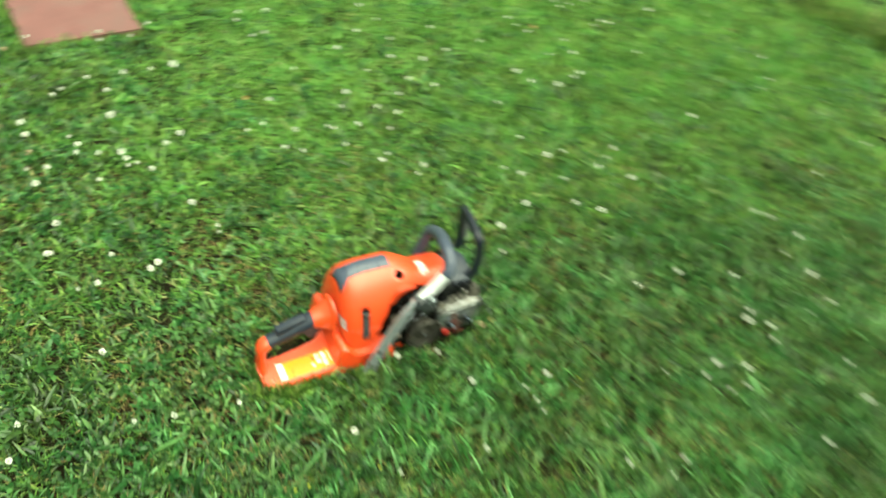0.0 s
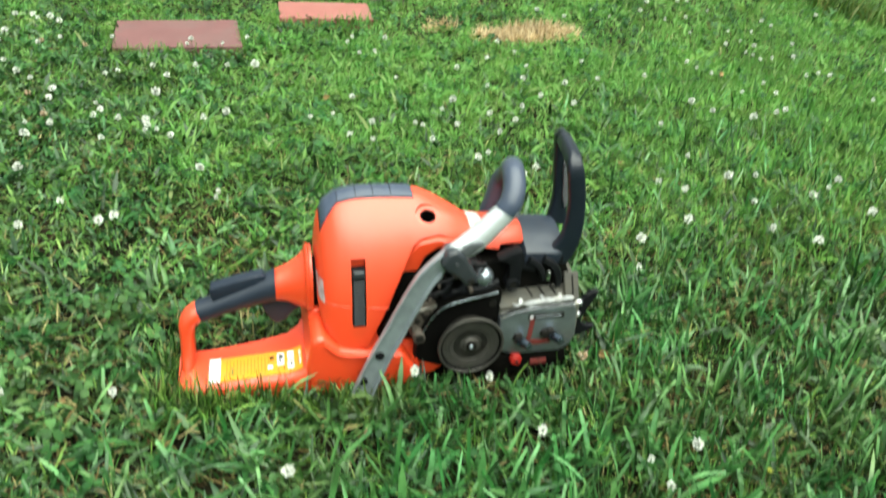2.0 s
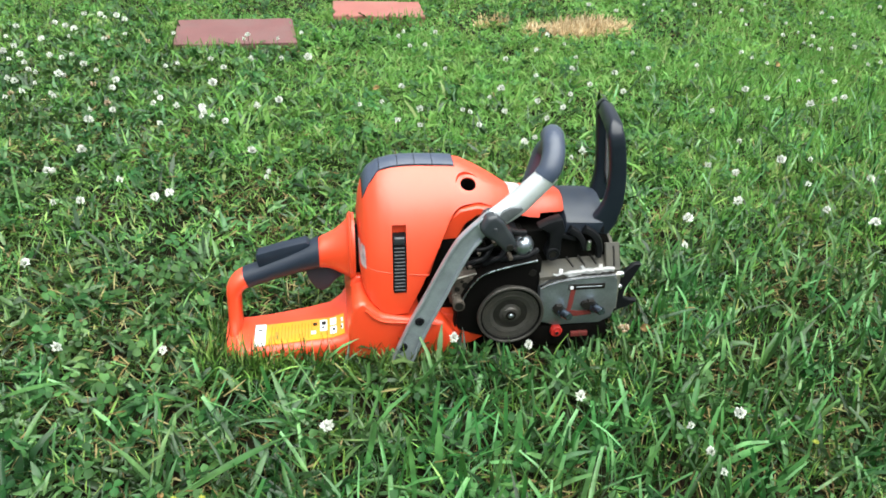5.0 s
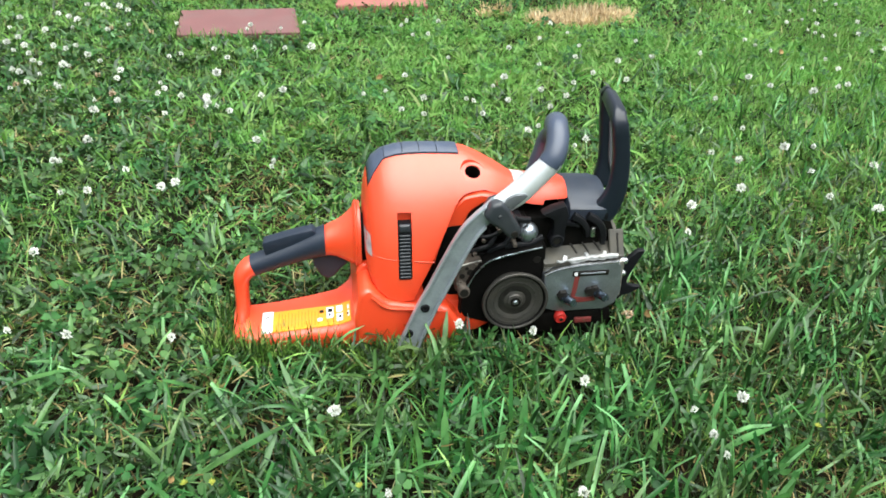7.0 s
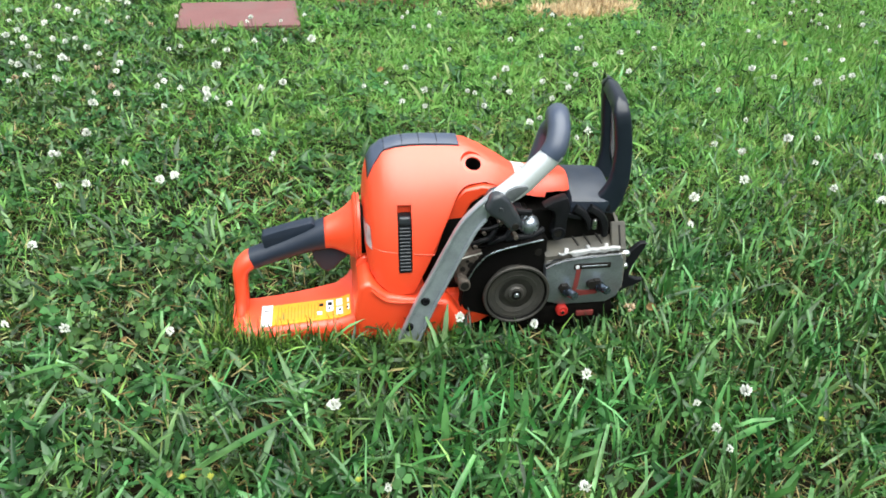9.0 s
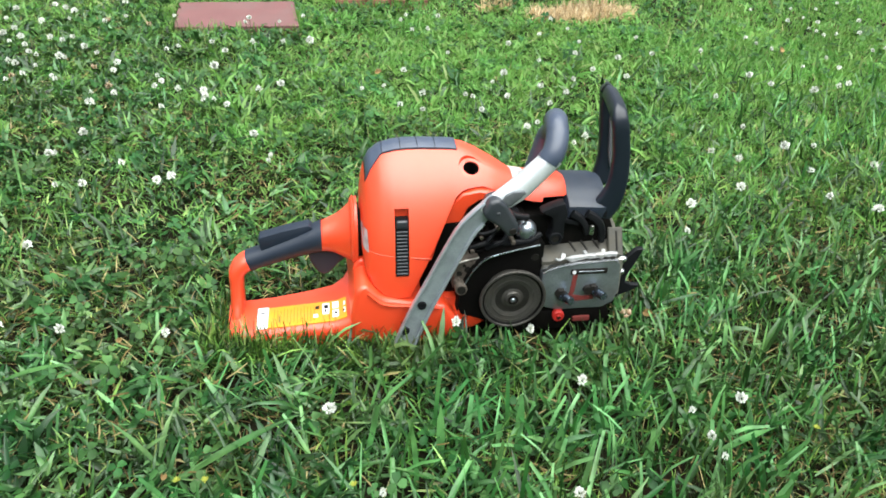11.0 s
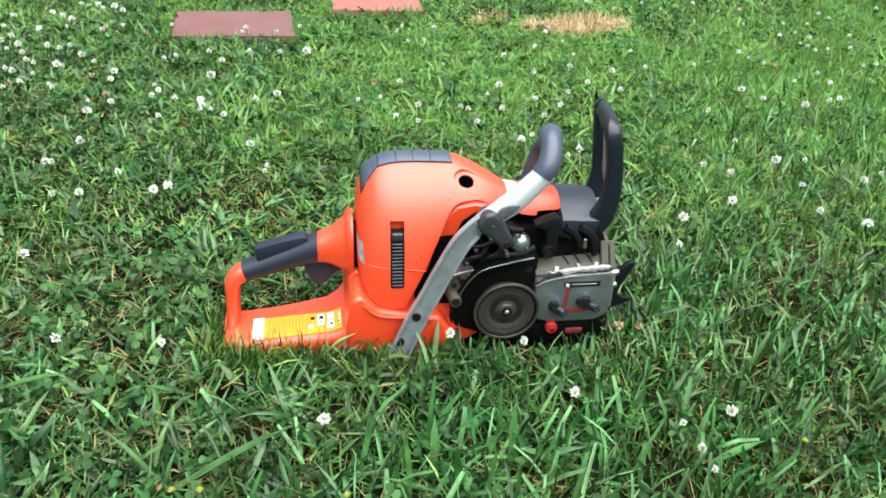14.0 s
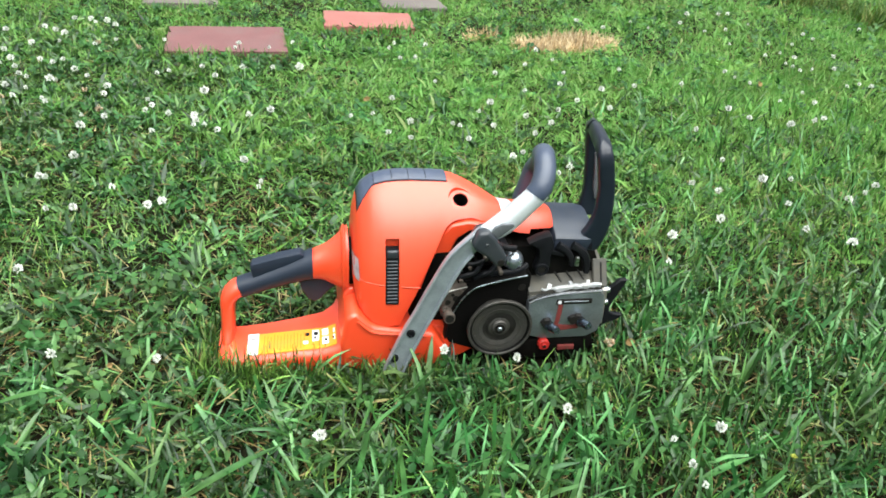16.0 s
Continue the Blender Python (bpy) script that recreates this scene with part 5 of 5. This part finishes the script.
def stone_fringe():
    """Grass that hangs over the stones' edges."""
    for sx, sy, turn, w, d, *_ in STONES:
        n = 700
        b = math.radians(turn)
        t, off = rng.uniform(-0.5, 0.5, n), 0.002 + 0.028 * rng.beta(1, 1.5, n)
        edge = rng.integers(0, 4, n)
        qx = np.where(edge == 0, t * w, np.where(edge == 1, t * w, np.where(edge == 2, w / 2 + off, -w / 2 - off)))
        qy = np.where(edge == 0, d / 2 + off, np.where(edge == 1, -d / 2 - off, t * d))
        x, y = sx + qx * math.cos(b) - qy * math.sin(b), sy + qx * math.sin(b) + qy * math.cos(b)
        v = blades(x, y, rng.uniform(0.018, 0.050, n), rng.uniform(0.0015, 0.0045, n), rng.uniform(0.05, 0.9, n), rng.normal(0.3, 0.4, n), (0.9, 1.0, 0.2), rng.uniform(0, 0.01, n), 0.4)
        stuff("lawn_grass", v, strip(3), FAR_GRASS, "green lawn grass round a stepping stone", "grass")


def outer_lawn():
    """The lawn goes on to all sides."""
    n = 250000
    far = np.where(np.arange(n) < 160000, 2.1, 4.5)
    x, y = 0.3 + rng.normal(0, 1, n) * far, 1.0 + rng.normal(0, 1, n) * far
    s, u = (x - 0.57) * VIEW[0] + (y - 0.55) * VIEW[1], (x - 0.57) * VIEW[1] - (y - 0.55) * VIEW[0]
    ok = (s < 0.05) | (s > 6.5) | (np.abs(u) > 0.85 + 0.78 * s)
    x, y = x[ok], y[ok]
    n = len(x)
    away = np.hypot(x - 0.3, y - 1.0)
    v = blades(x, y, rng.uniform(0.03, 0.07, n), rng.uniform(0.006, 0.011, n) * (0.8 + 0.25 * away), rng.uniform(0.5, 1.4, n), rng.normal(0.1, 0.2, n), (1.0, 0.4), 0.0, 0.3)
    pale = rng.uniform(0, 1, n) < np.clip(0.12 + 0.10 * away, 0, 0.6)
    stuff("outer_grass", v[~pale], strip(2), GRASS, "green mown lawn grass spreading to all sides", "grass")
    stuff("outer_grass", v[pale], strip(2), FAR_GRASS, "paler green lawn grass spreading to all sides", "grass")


stone_fringe()
outer_lawn()
clover_zone(0.05, 1.35, 2000, 0.80)
clover_zone(1.35, 2.8, 1200, 0.95)
clover_zone(2.8, 5.0, 500, 1.3)
thatch_zone(0.05, 1.4, 12000, 1.0)
thatch_zone(1.4, 3.5, 1800, 1.2)


def dead_patch():
    n = 16000
    x, y = rng.uniform(-0.36, 0.22, n), rng.uniform(2.66, 3.06, n)
    ok = dead(x, y) > -0.12
    x, y = x[ok], y[ok]
    n = len(x)
    v = blades(x, y, rng.uniform(0.018, 0.050, n), rng.uniform(0.002, 0.0042, n), rng.uniform(0.1, 1.3, n), rng.uniform(0, 0.5, n), (0.9, 1.0, 0.3))
    stuff("dead_grass", v, strip(3), DRY, "patch of bleached straw-coloured dead grass", "dead grass")


dead_patch()


def far_edge():
    """Longer, darker grass along the lawn's far edge."""
    n = 5500
    t, off = rng.uniform(-1.6, 2.2, n), rng.normal(0.10, 0.055, n)
    d = (EDGE_B - EDGE_A) / np.linalg.norm(EDGE_B - EDGE_A)
    x, y = EDGE_A[0] + d[0] * t - d[1] * off, EDGE_A[1] + d[1] * t + d[0] * off
    v = blades(x, y, rng.uniform(0.05, 0.13, n), rng.uniform(0.003, 0.007, n), rng.uniform(0.1, 0.8, n), rng.uniform(0.2, 1.2, n), (0.9, 1.0, 0.7, 0.2))
    stuff("edge_grass", v, strip(4), WEED, "longer dark green grass along the lawn edge", "grass")


far_edge()


# ---- single long blades that stand out of the lawn ----
def long_blade(a, b, width, arch, label):
    """A folded blade from its foot a to its tip b, arching upwards."""
    a, b = Vector(a), Vector(b)
    way = (b - a).normalized()
    side = way.cross(Vector((0, 0, 1))).normalized()
    bm = bmesh.new()
    n = 9
    rows = []
    for i in range(n + 1):
        t = i / n
        p = a.lerp(b, t) + Vector((0, 0, arch * 4 * t * (1 - t)))
        w = width / 2 * (0.75 + 0.5 * math.sin(math.pi * min(t * 1.2, 1))) * (1 if t < 0.7 else max(1 - (t - 0.7) / 0.32, 0.08))
        up = Vector((0, 0, 1)) * w * 0.35
        rows.append([bm.verts.new(q) for q in (p - side * w + up, p, p + side * w + up, p + side * w * 0.98 + up - Vector((0, 0, 0.0003)), p - Vector((0, 0, 0.0003)), p - side * w * 0.98 + up - Vector((0, 0, 0.0003)))])
    for p, q in zip(rows, rows[1:]):
        for k in range(6):
            bm.faces.new((p[k], p[(k + 1) % 6], q[(k + 1) % 6], q[k]))
    ob = part("grass_blade", bm, CLOVER, None, smooth=60)
    return tagged(ob, label, "grass blade", "long grass blades on the lawn")


LONG = "long broad pale green grass blade lying on the lawn"
for a, b, w, arch in (((0.165, 0.905, 0.030), (0.225, 1.012, 0.046), 0.0072, 0.004), ((-0.010, 1.078, 0.030), (0.050, 1.108, 0.036), 0.0070, 0.003), ((-0.350, 1.690, 0.025), (-0.361, 1.815, 0.060), 0.0050, 0.008),
                      ((0.621, 1.172, 0.030), (0.668, 1.212, 0.050), 0.0065, 0.003), ((0.430, 1.105, 0.008), (0.423, 1.128, 0.062), 0.0070, 0.002), ((0.365, 1.055, 0.006), (0.352, 1.080, 0.058), 0.0070, 0.002),
                      ((-0.095, 0.925, 0.030), (-0.034, 0.967, 0.045), 0.0065, 0.004), ((0.474, 1.10, 0.006), (0.470, 1.118, 0.055), 0.0065, 0.002)):
    long_blade(a, b, w, arch, LONG)
long_blade((-0.60, 1.352, 0.030), (-0.366, 1.187, 0.048), 0.0035, 0.012, "long thin dry grass stalk lying on the lawn")


# ---- fallen leaves and small yellow buds ----
AMBER = leaf_mat("amber_leaf", [(0.0, (0.24, 0.14, 0.055)), (1.0, (0.38, 0.26, 0.12))], 0.6, 0.25, 0.2)
BUD = leaf_mat("yellow_petals", [(0.0, (0.26, 0.32, 0.05)), (1.0, (0.44, 0.44, 0.08))], 0.6, 0.25, 0.2)


def fallen_leaf(x, y, z, size, turn, tip, label):
    """A small dry leaf, curled along its middle."""
    bm = bmesh.new()
    rows = []
    for i in range(7):
        t = i / 6
        w = size * 0.42 * math.sin(math.pi * (0.06 + 0.90 * t)) ** 0.8
        rows.append([bm.verts.new((size * (t - 0.5), w * k, size * (0.30 * (t - 0.5) ** 2 + 0.5 * (w / size) * k * k))) for k in (-1, -0.5, 0, 0.5, 1)])
    for a, b in zip(rows, rows[1:]):
        for k in range(4):
            bm.faces.new((a[k], a[k + 1], b[k + 1], b[k]))
    bmesh.ops.solidify(bm, geom=bm.faces[:], thickness=0.0004)
    ob = part("fallen_leaf", bm, AMBER, None, smooth=60)
    ob.matrix_basis = pose(x, y, z, tip, -20, turn)
    return tagged(ob, label, "leaf", "fallen leaves on the lawn")


for x, y, z, size, turn, tip in ((-0.024, 1.022, 0.043, 0.007, 40, 50), (0.508, 1.359, 0.043, 0.012, 10, 50), (-0.220, 1.985, 0.045, 0.016, 20, 35), (0.584, 2.671, 0.045, 0.018, 80, 40), (0.155, 0.894, 0.040, 0.008, 110, 50)):
    fallen_leaf(x, y, z, size, turn, tip, "small curled amber dry leaf caught in the grass")


def yellow_bud(x, y):
    """A small closed yellow flower on a short stem."""
    f = tagged(new("yellow_flower"), "tiny closed yellow flower low in the grass", "flower", "yellow flowers in the lawn")
    part("stem", sweep([(0, 0, 0.0, 0.0008, 0.0008), (0.002, 0.001, 0.020, 0.0008, 0.0008), (0, 0, 0.042, 0.0008, 0.0008)], (0, 1, 0), 2, 5, 2), GRASS, f, "thin green stem")
    bm = bmesh.new()
    r = random.Random(int(1000 * x))
    for i in range(10):
        a, rise = i * 2.39996, r.uniform(0.5, 1.3)
        out = Vector((math.cos(a), math.sin(a), rise)).normalized()
        side = out.cross(Vector((0, 0, 1))).normalized() * 0.0016
        c = Vector((0, 0, 0.042))
        q = [bm.verts.new(p) for p in (c, c + out * 0.0035 + side, c + out * r.uniform(0.0055, 0.007), c + out * 0.0035 - side)]
        bm.faces.new(q)
    part("petals", bm, BUD, f, "small yellow petals", smooth=0)
    f.matrix_basis = pose(x, y, float(ground_height(x, y)), 4, -6, 30) @ Matrix.Diagonal((0.75, 0.75, 1, 1))
    return f


for x, y in ((0.178, 0.896), (0.199, 0.909), (0.320, 0.969), (0.709, 1.243)):
    yellow_bud(x, y)


# ---- clover flowers ----
def clover_flower(seed, petals, material, radius, stalk):
    """A round clover head of many narrow petals, loose and uneven, on a thin bent stem."""
    r = random.Random(seed)
    f = tagged(new("clover_flower"), "small white clover flower on a thin green stem", "flower", "clover flowers in the lawn")
    bend = r.uniform(-0.012, 0.012)
    part("stem", sweep([(0, 0, -0.01, 0.0009, 0.0009), (bend, 0.003, stalk * 0.5, 0.0008, 0.0008), (0, 0, stalk, 0.0008, 0.0008)], (0, 1, 0), 2, 5, 2), GRASS, f, "thin green stem")
    part("heart", turned([(0.0, radius * 0.35), (radius * 0.30, radius * 0.22), (radius * 0.38, -radius * 0.05), (radius * 0.22, -radius * 0.35), (0.0, -radius * 0.4)], (0, 0, stalk), "z", 8), CLOVER, f, "green heart of the flower head")
    bm = bmesh.new()
    lop = Vector((r.uniform(-0.35, 0.35), r.uniform(-0.35, 0.35), r.uniform(-0.1, 0.2)))
    for i in range(petals):
        z = 1 - 1.75 * (i + 0.5) / petals
        if r.random() < 0.16:
            continue
        a = i * 2.39996 + r.uniform(-0.45, 0.45)
        ring = math.sqrt(max(1 - z * z, 0))
        out = (Vector((math.cos(a) * ring, math.sin(a) * ring, z * 0.9)) + lop * 0.45).normalized()
        side = out.cross(Vector((0.3, 0.2, 1))).normalized()
        lift = side.cross(out).normalized()
        s = radius * r.uniform(0.72, 1.10) * (1 if z > -0.2 else 0.9)
        w = radius * r.uniform(0.15, 0.25)
        c = Vector((0, 0, stalk))
        p = [c + out * s * 0.30, c + out * s * 0.74 + side * w, c + out * s * 1.05 + lift * w * 0.9, c + out * s * 0.74 - side * w, c + out * s * 0.72 + lift * w * 1.3]
        q = [bm.verts.new(v) for v in p]
        for t in ((0, 1, 4), (1, 2, 4), (2, 3, 4), (3, 0, 4)):
            bm.faces.new([q[k] for k in t])
    part("flower_head", bm, material, f, "round head of white petals", smooth=0)
    return f


FLOWERS_NEAR = [(-0.453, 1.310), (-0.249, 1.096), (-0.473, 1.398), (-0.073, 0.989), (0.034, 1.037), (-0.229, 1.340), (0.258, 1.018), (0.629, 1.223), (0.609, 1.154), (0.395, 1.232), (0.473, 1.174), (0.356, 0.950), (0.512, 1.028), (1.038, 1.262), (1.077, 1.281), (0.794, 1.047), (0.911, 1.076), (0.882, 1.037), (-0.327, 0.921), (1.340, 1.398), (1.360, 1.301), (1.233, 1.174)]
FLOWERS_ASIDE = [(-0.132, 1.457), (-0.141, 1.476), (-0.219, 1.535), (0.190, 1.807), (0.200, 1.837), (0.297, 1.817), (0.288, 1.778), (0.512, 1.866), (0.560, 1.856), (0.629, 1.954), (0.677, 1.983), (0.677, 1.866), (0.775, 1.944), (0.804, 1.993), (0.824, 2.041), (0.512, 1.642), (0.551, 2.012), (0.853, 2.763), (0.424, 3.445), (0.395, 3.416), (0.297, 3.338), (0.775, 1.768), (0.707, 1.778), (0.521, 1.554), (0.960, 1.593), (0.853, 1.525), (1.116, 1.476), (1.126, 1.505), (1.252, 1.866), (1.321, 1.807), (1.262, 1.729), (1.321, 1.671), (1.350, 1.583), (1.213, 1.876), (1.447, 2.100), (1.662, 2.305), (1.360, 2.519)]
FLOWERS_LEFT = [(-1.194, 2.080), (-1.155, 2.100), (-1.106, 2.110), (-1.057, 2.090), (-1.233, 1.895), (-1.184, 1.973), (-1.135, 1.963), (-1.096, 1.954), (-1.048, 1.895), (-1.087, 1.846), (-1.174, 1.817), (-1.077, 1.729), (-1.087, 1.768), (-1.009, 1.691), (-1.019, 1.729), (-0.960, 1.691), (-0.911, 1.661), (-0.960, 1.759), (-0.921, 1.759), (-0.921, 1.788), (-0.843, 1.749), (-0.833, 1.671), (-0.872, 1.593), (-0.824, 1.603), (-0.804, 1.554), (-0.746, 1.574)]
FLOWERS_BY_STONES = [(-0.726, 1.564), (-0.804, 1.515), (-0.960, 1.924), (-0.950, 1.983), (-0.853, 2.051), (-0.697, 1.700), (-0.668, 1.661), (-0.570, 1.681), (-0.531, 1.632), (-0.541, 1.661), (-0.609, 1.544), (-0.570, 1.564), (-0.570, 1.505), (-0.677, 1.827), (-0.629, 1.924), (-0.512, 1.788), (-0.560, 1.885), (-0.434, 1.661), (-0.414, 1.642), (-0.385, 1.632), (-0.482, 1.642), (-0.443, 1.554), (-0.346, 1.622), (-0.785, 1.729), (-0.668, 1.856)]
FLOWERS_MID = [(-0.668, 2.100), (-0.580, 2.227), (-0.551, 1.973), (-0.443, 2.051), (-0.492, 2.012), (-0.327, 1.768), (-0.346, 1.720), (-0.151, 1.973), (-0.141, 1.866), (-0.171, 1.827), (-0.054, 1.866), (-0.063, 1.788), (-0.015, 1.788), (-0.356, 2.382), (-0.346, 2.334), (-0.278, 2.266), (-0.249, 2.295), (-0.278, 2.421), (-0.122, 2.139), (-0.687, 2.139), (-0.599, 2.149)]
FLOWERS_BEYOND = [(0.015, 2.402), (-0.024, 2.285), (0.083, 2.197), (0.141, 2.295), (0.044, 2.071), (0.044, 2.002), (0.024, 1.905), (0.190, 2.110), (0.200, 2.022), (0.141, 2.032), (0.190, 1.944), (0.239, 2.509), (0.239, 2.314), (0.288, 2.188), (0.151, 3.084), (0.219, 3.036), (0.093, 2.948), (-0.005, 2.987), (-0.005, 2.558), (0.063, 2.490), (0.122, 2.392), (0.210, 2.197)]
FLOWERS_RIGHT = [(0.297, 3.182), (0.443, 3.182), (0.502, 3.318), (0.385, 3.113), (0.473, 2.987), (0.580, 3.074), (0.648, 3.113), (0.677, 3.289), (0.707, 3.240), (0.619, 2.977), (0.580, 2.919), (0.638, 2.860), (0.658, 2.948), (0.658, 2.841), (0.765, 3.036), (0.677, 2.811), (0.707, 2.841), (0.765, 2.889), (0.492, 2.665), (0.521, 2.626), (0.404, 2.480), (0.560, 2.597), (0.638, 2.480), (0.687, 2.587), (0.794, 2.724), (0.824, 2.763), (0.531, 2.344), (0.580, 2.305), (0.668, 2.314), (0.716, 2.373), (0.736, 2.402), (0.482, 2.158), (0.716, 2.519), (0.853, 3.503)]
FLOWERS_MORE = [(-0.883, 1.655), (-0.899, 1.597), (-0.816, 1.670), (-1.119, 2.081), (-0.401, 1.620), (0.042, 1.901), (0.102, 1.938), (0.303, 2.390), (0.085, 1.842), (0.575, 1.741), (-0.446, 1.314), (-0.328, 1.338), (-0.238, 1.319), (-0.355, 1.234), (-0.325, 1.257), (0.313, 1.205), (0.586, 1.181), (0.624, 1.131)]
FLOWERS_OUTER = [(1.106, 1.615), (1.169, 1.427), (1.171, 1.469), (1.016, 1.330), (0.986, 1.290), (0.892, 1.281), (1.087, 1.335), (1.285, 1.532), (-0.137, 0.964), (-0.309, 0.854), (1.408, 2.729), (1.405, 2.584), (1.090, 2.281), (0.870, 1.925), (1.011, 2.917), (0.941, 2.598)]
FLOWERS_OLD = [(-0.863, 1.574), (-0.989, 1.963), (-0.892, 1.993), (-0.746, 1.681), (-0.648, 1.622)]

heads = [clover_flower(1, 64, PETAL, 0.0080, 0.062), clover_flower(2, 48, PETAL, 0.0074, 0.062), clover_flower(3, 56, PETAL, 0.0086, 0.062), clover_flower(5, 36, PETAL, 0.0070, 0.062), clover_flower(4, 36, OLD_PETAL, 0.0074, 0.050)]
tagged(heads[4], "withered tan clover flower on a thin green stem")
rf = random.Random(21)
spots = FLOWERS_NEAR + FLOWERS_ASIDE + FLOWERS_LEFT + FLOWERS_BY_STONES + FLOWERS_MID + FLOWERS_BEYOND + FLOWERS_RIGHT + FLOWERS_OUTER + FLOWERS_MORE


def planted(x, y, wide, tall):
    """Where a flower stands, so that its leaning head comes over (x, y)."""
    m = Euler((radians(rf.uniform(-9, 9)), radians(rf.uniform(-9, 9)), rf.uniform(0, 6.28))).to_matrix().to_4x4() @ Matrix.Diagonal((wide, wide, tall, 1))
    top = m @ Vector((0, 0, 0.062))
    return Matrix.Translation((x - top.x, y - top.y, 0.064 - top.z)) @ m


for i, (x, y) in enumerate(spots):
    wide = rf.choice((rf.uniform(0.6, 0.8), rf.uniform(0.8, 1.0), rf.uniform(1.0, 1.2))) * (1.1 if x < -0.4 else 0.82 if y < 1.3 else 1.0)
    if i < 4:
        heads[i].matrix_basis = planted(x, y, 1.0, 1.0)
    else:
        copy_thing(heads[rf.choice((0, 1, 2, 3))], planted(x, y, wide, max(wide, 0.85)))
heads[4].matrix_basis = pose(0.485, 1.342, 0.0, 6, -5, 40)
for x, y in FLOWERS_OLD:
    copy_thing(heads[4], pose(x, y, float(ground_height(x, y)), rf.uniform(-8, 8), rf.uniform(-8, 8), rf.uniform(0, 360)))
